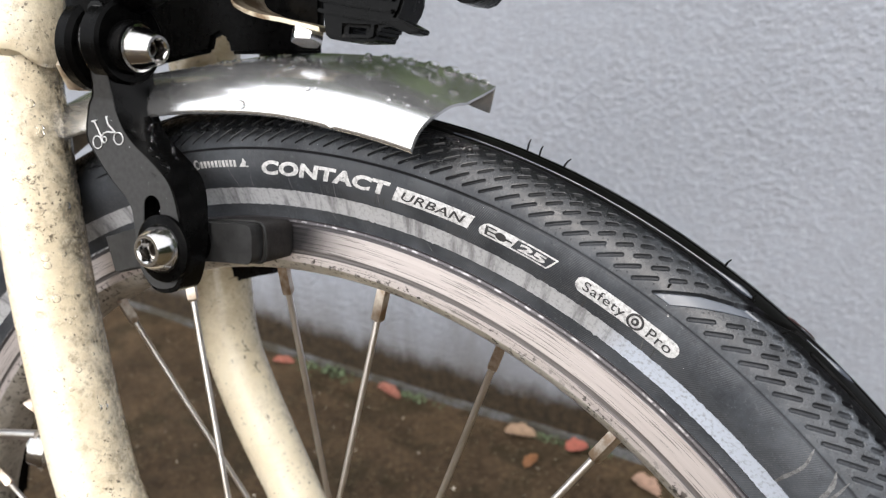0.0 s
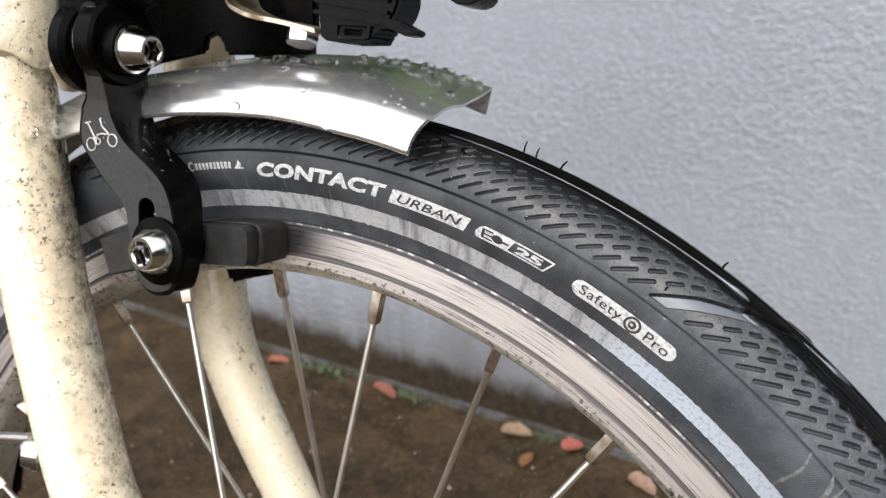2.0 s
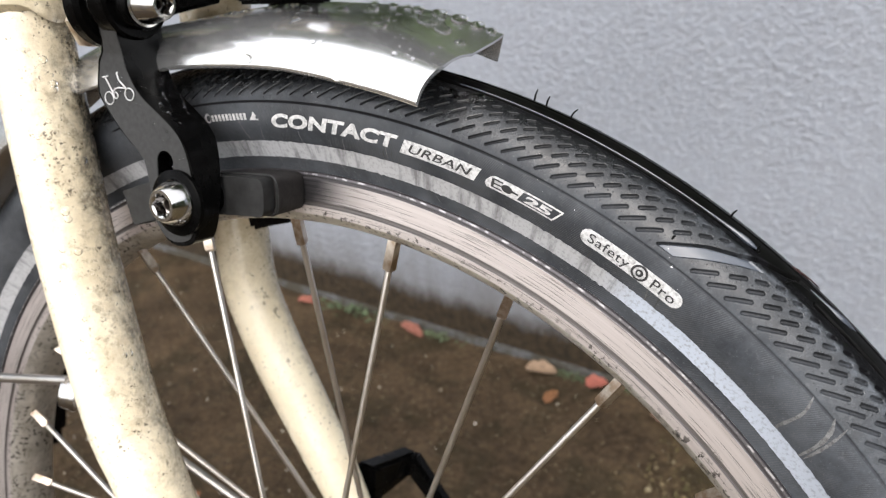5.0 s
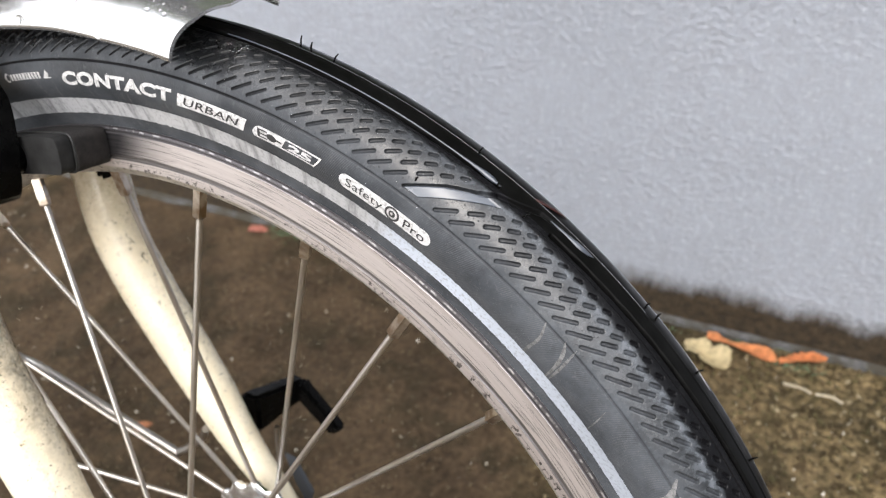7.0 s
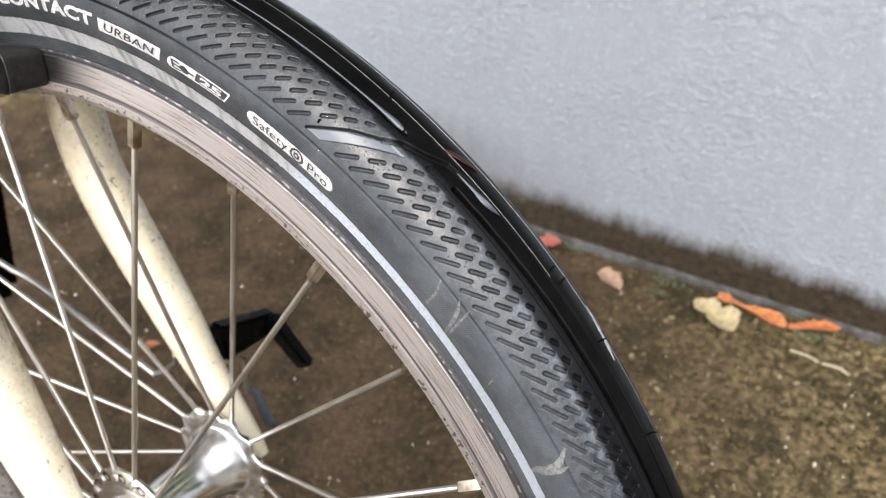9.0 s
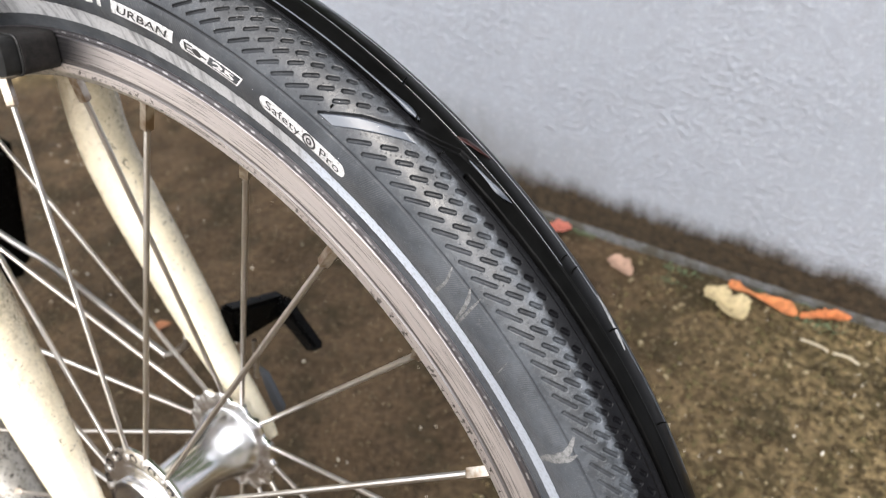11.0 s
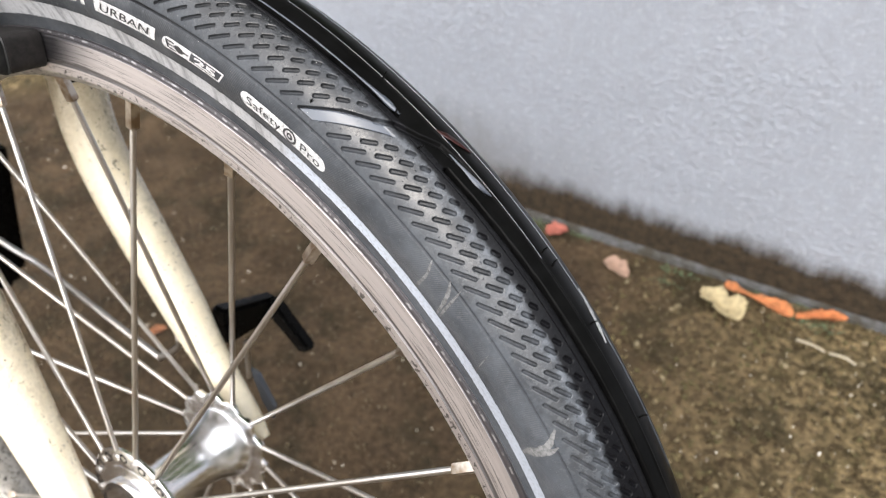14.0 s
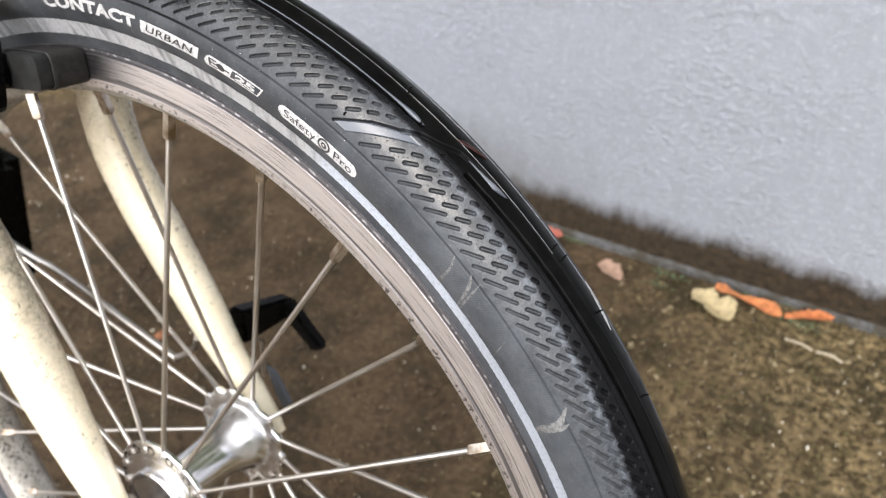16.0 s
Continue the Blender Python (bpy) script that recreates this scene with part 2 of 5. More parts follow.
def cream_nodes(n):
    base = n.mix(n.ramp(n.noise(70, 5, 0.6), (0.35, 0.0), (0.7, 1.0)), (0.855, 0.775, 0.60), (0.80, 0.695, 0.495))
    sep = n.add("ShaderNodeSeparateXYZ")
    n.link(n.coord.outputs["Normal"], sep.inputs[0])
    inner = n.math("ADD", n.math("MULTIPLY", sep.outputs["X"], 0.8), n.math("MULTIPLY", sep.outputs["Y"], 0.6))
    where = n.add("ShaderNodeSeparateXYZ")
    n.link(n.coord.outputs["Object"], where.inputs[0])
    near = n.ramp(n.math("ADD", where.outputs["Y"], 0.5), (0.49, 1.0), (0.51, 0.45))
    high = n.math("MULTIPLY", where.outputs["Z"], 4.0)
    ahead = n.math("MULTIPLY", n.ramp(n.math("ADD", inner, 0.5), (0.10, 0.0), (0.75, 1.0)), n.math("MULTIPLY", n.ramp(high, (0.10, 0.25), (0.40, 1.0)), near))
    # upper far blade browned to paint in the shade of rim and mudguard
    far_shade = n.math("MULTIPLY", n.ramp(n.math("ADD", where.outputs["Y"], 0.5), (0.49, 0.0), (0.51, 1.0)), n.ramp(high, (0.42, 0.0), (0.60, 0.95)))
    ahead = n.math("MAXIMUM", ahead, far_shade)
    # road film, wiped off in patches; on the upper far blade it deepens the painted shade
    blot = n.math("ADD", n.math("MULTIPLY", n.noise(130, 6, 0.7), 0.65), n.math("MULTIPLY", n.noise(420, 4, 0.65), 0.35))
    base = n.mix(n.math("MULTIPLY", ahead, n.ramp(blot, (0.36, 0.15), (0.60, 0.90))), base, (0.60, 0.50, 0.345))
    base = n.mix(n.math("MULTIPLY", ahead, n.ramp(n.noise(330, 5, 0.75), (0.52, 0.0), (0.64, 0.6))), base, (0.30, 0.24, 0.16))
    base = n.mix(n.math("MULTIPLY", far_shade, n.ramp(blot, (0.34, 0.45), (0.62, 0.95))), base, (0.42, 0.325, 0.195))
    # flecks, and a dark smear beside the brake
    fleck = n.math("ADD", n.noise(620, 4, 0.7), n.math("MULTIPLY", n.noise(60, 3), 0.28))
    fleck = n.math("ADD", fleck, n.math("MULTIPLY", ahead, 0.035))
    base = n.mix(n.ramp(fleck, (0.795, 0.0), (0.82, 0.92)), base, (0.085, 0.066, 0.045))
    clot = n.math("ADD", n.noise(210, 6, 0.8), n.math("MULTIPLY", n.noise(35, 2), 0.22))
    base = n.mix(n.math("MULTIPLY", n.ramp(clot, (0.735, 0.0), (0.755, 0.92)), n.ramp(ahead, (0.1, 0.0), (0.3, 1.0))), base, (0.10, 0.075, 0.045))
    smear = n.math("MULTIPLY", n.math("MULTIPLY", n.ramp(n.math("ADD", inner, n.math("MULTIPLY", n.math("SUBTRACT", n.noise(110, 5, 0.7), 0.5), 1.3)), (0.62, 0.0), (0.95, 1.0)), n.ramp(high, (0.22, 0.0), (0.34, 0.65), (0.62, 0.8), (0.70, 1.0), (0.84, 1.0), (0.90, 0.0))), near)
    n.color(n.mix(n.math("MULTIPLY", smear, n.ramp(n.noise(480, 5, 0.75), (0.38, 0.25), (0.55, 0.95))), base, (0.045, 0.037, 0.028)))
    n.rough(n.ramp(n.noise(140, 3), (0.4, 0.22), (0.65, 0.45)))
    n.bump(n.noise(420, 4, 0.6), 0.0004, 0.5)
    n.bump(blot, 0.0008, 0.5)


def guard_nodes(n):
    n.color(n.ramp(n.noise(240, 5), (0.3, 0.66), (0.7, 0.74)))
    n.rough(n.ramp(n.noise(300, 3), (0.35, 0.20), (0.7, 0.26)))


def black_nodes(n):
    n.color(n.ramp(n.noise(500, 4), (0.35, 0.0010), (0.7, 0.0028)))
    n.rough(n.ramp(n.noise(120, 4), (0.35, 0.20), (0.65, 0.32)))
    n.bump(n.noise(1500, 3), 0.00008, 0.4)


def steel_nodes(n):
    n.color(n.mix(n.ramp(n.noise(60, 3), (0.35, 0.0), (0.75, 1.0)), (0.60, 0.57, 0.54), (0.46, 0.41, 0.36)))


def wall_nodes(n):
    pos = n.add("ShaderNodeNewGeometry").outputs["Position"]
    sep = n.add("ShaderNodeSeparateXYZ")
    n.link(pos, sep.inputs[0])
    edge = n.math("ADD", sep.outputs["Z"], n.math("ADD", n.math("MULTIPLY", n.math("SUBTRACT", n.noise(42, 6, 0.75, pos, (1, 1, 0.45)), 0.5), 0.042), n.math("MULTIPLY", n.math("SUBTRACT", n.noise(6, 2, 0.5, pos), 0.5), 0.018)))
    paint = n.mix(n.ramp(n.noise(5, 5), (0.35, 0.0), (0.65, 1.0)), (0.245, 0.262, 0.297), (0.275, 0.293, 0.330))
    paint = n.mix(n.ramp(n.noise(90, 4, 0.7), (0.30, 0.35), (0.45, 0.0)), paint, (0.20, 0.205, 0.22))
    paint = n.mix(n.ramp(n.noise(75, 5, 0.65), (0.42, 0.0), (0.62, 0.45)), paint, (0.225, 0.232, 0.255))
    paint = n.mix(n.ramp(n.noise(210, 3, 0.6), (0.54, 0.0), (0.70, 0.6)), paint, (0.36, 0.375, 0.41))
    streak = n.noise(1, 5, 0.65, pos, (30, 30, 7))
    rise = n.math("ADD", sep.outputs["Z"], n.math("MULTIPLY", n.math("SUBTRACT", streak, 0.5), 0.12))
    # splashed dirt together with painted shade of the wheel, towards the left
    splash = n.math("MULTIPLY", n.ramp(rise, (0.035, 0.75), (0.115, 0.0)), n.ramp(n.math("ADD", sep.outputs["X"], 0.5), (0.34, 1.0), (0.52, 0.08)))
    paint = n.mix(splash, paint, (0.105, 0.098, 0.092))
    moss = n.mix(n.ramp(n.noise(120, 6, 0.7), (0.35, 0.0), (0.65, 1.0)), (0.010, 0.007, 0.004), (0.050, 0.034, 0.018))
    n.color(n.mix(n.ramp(edge, (0.032, 0.0), (0.053, 1.0)), moss, paint))
    # blobs of roughcast under thick paint, smoother in places
    place = n.ramp(n.noise(7, 3, 0.5), (0.36, 0.25), (0.60, 1.0))
    lump = n.math("ADD", n.math("MULTIPLY", n.noise(52, 3, 0.5), 0.5), n.math("MULTIPLY", n.noise(140, 2, 0.5), 0.5))
    n.bump(n.math("MULTIPLY", n.ramp(lump, (0.40, 0.0), (0.66, 1.0)), place), 0.0040, 0.20)
    n.bump(n.math("MULTIPLY", n.ramp(n.noise(190, 2, 0.45), (0.42, 0.0), (0.68, 1.0)), place), 0.0030, 0.33)
    n.bump(n.noise(460, 3, 0.6), 0.0014, 0.45)


def ground_nodes(n):
    pos = n.add("ShaderNodeNewGeometry").outputs["Position"]
    big = n.noise(5.5, 4, 0.55, pos)
    mid = n.noise(45, 6, 0.65, pos)
    fine = n.noise(330, 5, 0.7, pos)
    clump = n.noise(150, 5, 0.6, pos)
    soil = n.math("ADD", n.math("MULTIPLY", n.noise(170, 6, 0.72, pos), 0.6), n.math("MULTIPLY", n.noise(14, 4, 0.6, pos), 0.4))
    damp_shaded = n.mix(n.ramp(soil, (0.36, 0.0), (0.64, 1.0)), (0.017, 0.0115, 0.0070), (0.102, 0.069, 0.040))
    moss = n.mix(n.ramp(clump, (0.40, 0.0), (0.62, 1.0)), (0.046, 0.032, 0.015), (0.27, 0.20, 0.105))
    moss = n.mix(n.ramp(mid, (0.35, 0.75), (0.6, 0.0)), moss, (0.040, 0.034, 0.015))
    sep = n.add("ShaderNodeSeparateXYZ")
    n.link(pos, sep.inputs[0])
    away = n.add("ShaderNodeVectorMath")
    away.operation = "LENGTH"
    n.link(pos, away.inputs[0])
    patch = n.math("MULTIPLY", n.math("SUBTRACT", n.noise(0.8, 5, 0.6, pos), 0.42), 1.6)
    along_x = n.mix(n.ramp(away.outputs["Value"], (0.55, 0.0), (1.0, 1.0)), sep.outputs["X"], patch)
    side = n.math("ADD", along_x, n.math("MULTIPLY", n.math("SUBTRACT", big, 0.5), 0.30))
    # moss to the right; to the left damp soil darkened with the bicycle's shade
    c = n.mix(n.ramp(side, (0.00, 0.0), (0.22, 1.0)), damp_shaded, moss)
    stain = n.noise(17, 5, 0.68, pos)
    c = n.mix(n.ramp(stain, (0.40, 0.60), (0.50, 0.0)), c, (0.020, 0.017, 0.009))
    c = n.mix(n.ramp(fine, (0.62, 0.0), (0.74, 0.5)), c, (0.20, 0.165, 0.11))
    n.color(n.mix(n.ramp(fine, (0.28, 0.6), (0.40, 0.0)), c, (0.012, 0.010, 0.007)))
    n.rough(n.ramp(n.noise(25, 4, 0.6, pos), (0.35, 0.45), (0.6, 0.85)))
    n.bump(mid, 0.004, 0.7)
    n.bump(fine, 0.0015, 0.8)


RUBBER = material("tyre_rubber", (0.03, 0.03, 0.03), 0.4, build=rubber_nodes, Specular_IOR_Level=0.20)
CROWN = material("tyre_crown_rubber", (0.01, 0.01, 0.01), 0.3, build=crown_nodes, Specular_IOR_Level=0.06)
# base colour carries the blue sky that the smooth chevron mirrors
WETBAND = material("wet_tread_band", (0.055, 0.064, 0.082), 0.3, Coat_Weight=0.75, Coat_Roughness=0.20, Coat_IOR=1.5)
STRIPE = material("reflective_stripe", (0.5, 0.5, 0.5), 0.35, 0.15, build=stripe_nodes)
PRINT = material("white_print", (0.7, 0.7, 0.7), 0.45, build=print_nodes)
INK = material("black_print", (0.03, 0.03, 0.032), 0.5)
RIM = material("brushed_aluminium", (0.7, 0.68, 0.66), 0.35, 0.9, rim_nodes)
RIMBED = material("anodised_rim_bed", (0.5, 0.48, 0.44), 0.4, 0.7, rim_bed_nodes)
SPOKE = material("spoke_steel", (0.66, 0.62, 0.57), 0.33, 1.0, steel_nodes)
BRASS = material("plated_nipple", (0.5, 0.42, 0.34), 0.34, 1.0, build=lambda n: n.color(n.ramp(n.noise(260, 4, 0.6), (0.38, (0.34, 0.25, 0.18)), (0.62, (0.62, 0.56, 0.49)))))
HUB = material("polished_alloy", (0.90, 0.90, 0.92), 0.27, 1.0, build=lambda n: (n.rough(n.ramp(n.noise(160, 4), (0.35, 0.20), (0.65, 0.27))), n.bump(n.noise(500, 3), 0.00005, 0.25)))
STEELPLATE = material("raw_steel_plate", (0.62, 0.53, 0.40), 0.42, 1.0, build=lambda n: n.color(n.ramp(n.noise(150, 4), (0.38, (0.20, 0.14, 0.09)), (0.55, (0.62, 0.54, 0.41)))))
CHROME = material("chrome", (0.44, 0.43, 0.42), 0.15, 1.0)
DARKHOLE = material("dark_bore", (0.006, 0.005, 0.0045), 0.6, Specular_IOR_Level=0.1)
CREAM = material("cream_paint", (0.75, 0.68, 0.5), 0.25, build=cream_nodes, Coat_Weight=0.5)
GUARD = material("silver_mudguard", (0.70, 0.70, 0.70), 0.2, 0.9, guard_nodes)
BLACK = material("black_anodised", (0.015, 0.015, 0.016), 0.4, build=black_nodes, Specular_IOR_Level=0.035)
ARMSIDE = material("black_forged_alloy", (0.01, 0.01, 0.01), 0.4, build=black_nodes, Specular_IOR_Level=0.10)
ARMFACE = material("brushed_black_face", (0.030, 0.028, 0.026), 0.55, build=lambda n: (n.color(n.ramp(n.noise(700, 4), (0.3, 0.022), (0.7, 0.036))), n.bump(n.noise(900, 3), 0.00005, 0.4)), Specular_IOR_Level=0.3)
PLASTIC = material("black_plastic", (0.008, 0.008, 0.009), 0.38, build=black_nodes, Specular_IOR_Level=0.09)
WALL = material("painted_roughcast", (0.42, 0.43, 0.46), 0.75, build=wall_nodes, Specular_IOR_Level=0.3)
GROUND = material("mossy_wet_ground", (0.05, 0.04, 0.03), 0.6, build=ground_nodes, Specular_IOR_Level=0.12)
MORTAR = material("grey_mortar", (0.17, 0.165, 0.155), 0.8, build=lambda n: (n.color(n.mix(n.ramp(n.noise(34, 5, 0.7), (0.44, 0.0), (0.58, 1.0)), (0.035, 0.030, 0.020), n.ramp(n.noise(210, 4, 0.7), (0.3, 0.035), (0.7, 0.11)))), n.bump(n.noise(300, 4), 0.001, 0.7)))
WATER = material("water_drop", (1, 1, 1), 0.02, Transmission_Weight=1.0, IOR=1.33)

PADRUBBER = material("pad_rubber", (0.02, 0.02, 0.021), 0.45, build=lambda n: (n.color(n.ramp(n.noise(400, 4), (0.35, 0.012), (0.7, 0.024))), n.bump(n.noise(1200, 3), 0.00008, 0.4)), Specular_IOR_Level=0.3)

PADBROWN = material("worn_brake_block", (0.03, 0.026, 0.024), 0.6, build=lambda n: (n.color(n.ramp(n.noise(330, 5, 0.7), (0.36, (0.008, 0.0075, 0.0075)), (0.66, (0.024, 0.021, 0.020)))), n.bump(n.noise(500, 4, 0.7), 0.0003, 0.6)), Specular_IOR_Level=0.3)
DULLALLOY = material("dull_alloy", (0.10, 0.11, 0.13), 0.5, 0.7)
AXLE = material("oily_steel", (0.06, 0.05, 0.042), 0.5, 0.8)

# ---------------------------------------------------------------- builders
HUB_HEIGHT, LEAN = 0.2082, -12.18
BIKE = pose(0, 0, HUB_HEIGHT, LEAN, 0, 0)
bicycle = tagged(new("bicycle"), "small-wheeled bicycle with cream fork leaning towards the grey wall", "bicycle")
bicycle.matrix_world = BIKE


def mesh_from(name, verts, faces, mats, face_mats=None, smooth=True):
    me = bpy.data.meshes.new(name)
    me.from_pydata([tuple(v) for v in verts], [], faces)
    for m in mats:
        me.materials.append(m)
    if face_mats is not None:
        me.polygons.foreach_set("material_index", np.asarray(face_mats, dtype=np.int32))
    me.polygons.foreach_set("use_smooth", np.full(len(me.polygons), smooth))
    me.update()
    return me


def part(name, bm, mat, parent=None, label="", smooth=True, sharp=40):
    if isinstance(bm, bmesh.types.BMesh):
        bmesh.ops.recalc_face_normals(bm, faces=bm.faces)
        me = bpy.data.meshes.new(name)
        bm.to_mesh(me)
        bm.free()
        me.materials.append(mat)
        me.polygons.foreach_set("use_smooth", np.full(len(me.polygons), smooth))
        if smooth:
            me.set_sharp_from_angle(angle=radians(sharp))
    else:
        me = bm
    ob = new(name, me)
    if parent is not None:
        ob.parent = parent
    if label:
        tagged(ob, label)
    return ob


def spline(points, n=8, closed=False):
    pts = [Vector(p) for p in points]
    out = []
    k = len(pts)
    for i in range(k if closed else k - 1):
        if closed:
            p0, p1, p2, p3 = (pts[(i + j) % k] for j in (-1, 0, 1, 2))
        else:
            p1, p2 = pts[i], pts[i + 1]
            p0 = pts[i - 1] if i else p1 * 2 - p2
            p3 = pts[i + 2] if i + 2 < k else p2 * 2 - p1
        for j in range(n):
            s = j / n
            out.append(0.5 * (2 * p1 + (p2 - p0) * s + (2 * p0 - 5 * p1 + 4 * p2 - p3) * s * s + (3 * p1 - p0 - 3 * p2 + p3) * s ** 3))
    if not closed:
        out.append(pts[-1])
    return out


def sweep(points, radii, seg=20, flat=1.0, bm=None):
    """A tube along points; radii one number or one for each point; flat squashes it across."""
    bm = bm or bmesh.new()
    pts = [Vector(p) for p in points]
    if isinstance(radii, (int, float)):
        radii = [radii] * len(pts)
    side = None
    rings = []
    for i, p in enumerate(pts):
        d = (pts[min(i + 1, len(pts) - 1)] - pts[max(i - 1, 0)]).normalized()
        if side is None:
            side = d.orthogonal().normalized()
        side = (side - d * side.dot(d)).normalized()
        up = d.cross(side)
        rings.append([bm.verts.new(p + (side * math.cos(a) + up * math.sin(a) * flat) * radii[i]) for a in (math.tau * k / seg for k in range(seg))])
    for a, b in zip(rings, rings[1:]):
        for k in range(seg):
            bm.faces.new((a[k], a[(k + 1) % seg], b[(k + 1) % seg], b[k]))
    bm.faces.new(rings[0])
    bm.faces.new(rings[-1])
    return bm


def along(start, direction):
    """A pose whose z axis points along direction."""
    return Matrix.Translation(start) @ Vector(direction).to_track_quat("Z", "Y").to_matrix().to_4x4()


def lathe(profile, m=None, seg=40, bm=None):
    """Turns rows (radius, height) round z; a row with a third value has so many flat sides. Then moves it by m."""
    bm = bm or bmesh.new()
    m = m or Matrix.Identity(4)
    rings = []
    for row in profile:
        r, h = row[0], row[1]
        ring = []
        for k in range(seg):
            a = math.tau * k / seg
            q = r
            if len(row) > 2:
                side = math.tau / row[2]
                q = r / math.cos((a % side) - side / 2)
            ring.append(bm.verts.new(m @ Vector((q * math.cos(a), q * math.sin(a), h))))
        rings.append(ring)
    for a, b in zip(rings, rings[1:]):
        for k in range(seg):
            bm.faces.new((a[k], a[(k + 1) % seg], b[(k + 1) % seg], b[k]))
    bm.faces.new(rings[0])
    bm.faces.new(rings[-1])
    return bm


def slab(outline, y0, y1, bevel=0.0008, holes=(), segments=2):
    """A plate: an outline of (x, z) pairs with holes, from y0 to y1, its edges rounded."""
    bm = bmesh.new()
    edges = []
    for loop in (outline, *holes):
        vs = [bm.verts.new((x, y0, z)) for x, z in loop]
        edges += [bm.edges.new((vs[i], vs[(i + 1) % len(vs)])) for i in range(len(vs))]
    bmesh.ops.triangle_fill(bm, use_beauty=True, edges=edges)
    got = bmesh.ops.extrude_face_region(bm, geom=bm.faces[:])
    bmesh.ops.translate(bm, vec=(0, y1 - y0, 0), verts=[v for v in got["geom"] if isinstance(v, bmesh.types.BMVert)])
    bmesh.ops.recalc_face_normals(bm, faces=bm.faces)
    if bevel:
        rim_edges = [e for e in bm.edges if len(e.link_faces) == 2 and e.calc_face_angle(0) > 0.9]
        bmesh.ops.bevel(bm, geom=rim_edges, offset=bevel, segments=segments, affect="EDGES", clamp_overlap=True)
    return bm


def block(size, m=None, bevel=0.001, bm=None):
    bm2 = bmesh.new()
    bmesh.ops.create_cube(bm2, size=1.0)
    bmesh.ops.scale(bm2, vec=size, verts=bm2.verts)
    if bevel:
        bmesh.ops.bevel(bm2, geom=bm2.edges[:], offset=bevel, segments=2, affect="EDGES", clamp_overlap=True)
    if m is not None:
        bm2.transform(m)
    if bm is None:
        return bm2
    me = bpy.data.meshes.new("tmp")
    bm2.to_mesh(me)
    bm2.free()
    bm.from_mesh(me)
    bpy.data.meshes.remove(me)
    return bm


# ---------------------------------------------------------------- ground and wall
WALL_TURN = -2.0
WALL_AT = Vector((0.0, 0.468, 0.0))


def on_wall(x, out=0.0, z=0.0):
    """A point x metres along the wall's foot and out metres in front of it."""
    c, s = math.cos(radians(WALL_TURN)), math.sin(radians(WALL_TURN))
    return WALL_AT + Vector((c * x + s * out, s * x - c * out, z))


def rough_ground():
    xs = np.unique(np.concatenate([np.linspace(-60, -1.2, 14), np.linspace(-1.2, 0.8, 260), np.linspace(0.8, 60, 14)]))
    ys = np.unique(np.concatenate([np.linspace(-60, -0.3, 14), np.linspace(-0.3, 0.5, 110), np.linspace(0.5, 60, 14)]))
    verts = []
    for y in ys:
        for x in xs:
            z = 0.0
            if -1.15 < x < 0.75 and -0.28 < y < 0.49:
                z = 0.0016 * noise.noise((x * 22, y * 22, 0)) + 0.0012 * noise.noise((x * 70, y * 70, 3))
            verts.append((x, y, z - 0.001))
    nx = len(xs)
    faces = [(j * nx + i, j * nx + i + 1, (j + 1) * nx + i + 1, (j + 1) * nx + i) for j in range(len(ys) - 1) for i in range(nx - 1)]
    return mesh_from("ground", verts, faces, [GROUND])


ground = tagged(new("ground", rough_ground()), "dark wet ground with brown moss and pale grit", "ground", kind="structure")
wall_bm = block((40, 0.22, 0.475), Matrix.Translation((0, 0.11, 0.2075)), 0.004)
wall = tagged(part("wall_north", wall_bm, WALL, None), "low blue-grey painted roughcast wall with mossy foot", "wall", kind="structure")
wall.matrix_world = Matrix.Translation(WALL_AT) @ pose(0, 0, 0, 0, 0, WALL_TURN)


def mortar_strip():
    bm = bmesh.new()
    rows = []
    for i in range(400):
        x = -3.0 + 5.0 * i / 399
        w = 0.0065 + 0.003 * noise.noise((x * 30, 0, 5))
        h = 0.0035 + 0.0015 * noise.noise((x * 60, 2, 5))
        rows.append([bm.verts.new(on_wall(x, o, z)) for o, z in ((-0.004, h + 0.002), (0.3 * w, h + 0.0012), (0.8 * w, h), (w, -0.003))])
    for a, b in zip(rows, rows[1:]):
        for k in range(3):
            bm.faces.new((a[k], b[k], b[k + 1], a[k + 1]))
    return bm


tagged(part("trim", mortar_strip(), MORTAR), "thin grey mortar line along the wall foot", "trim", kind="structure")

# hedge behind the wall, whose green shows in the wet metal
LEAF = material("hedge_leaf", (0.055, 0.090, 0.022), 0.5, build=lambda n: n.color(n.ramp(n.noise(2.5, 4), (0.3, (0.017, 0.034, 0.005)), (0.7, (0.062, 0.108, 0.012)))))


def build_hedge(length, low, high, count, seed):
    """Leaves of a hedge along x, its face at y = 0."""
    rng = random.Random(seed)
    verts, faces = [], []
    for _ in range(count):
        x = rng.uniform(-length / 2, length / 2)
        z = low + (high - low) * rng.random()
        y = 0.9 * rng.random() ** 2 + 0.14 * noise.noise((x * 1.6, z * 1.6, 0))
        m = Matrix.Translation((x, y, z)) @ Euler((rng.uniform(0, 6.3), rng.uniform(0, 6.3), rng.uniform(0, 6.3))).to_matrix().to_4x4()
        s = rng.uniform(0.05, 0.11)
        k = len(verts)
        verts += [m @ Vector(p) for p in ((-s, 0, 0), (-0.2 * s, -0.45 * s, 0.06 * s), (s, 0, -0.1 * s), (-0.2 * s, 0.45 * s, 0.06 * s))]
        faces.append((k, k + 1, k + 2, k + 3))
    return mesh_from("hedge", verts, faces, [LEAF], smooth=False)


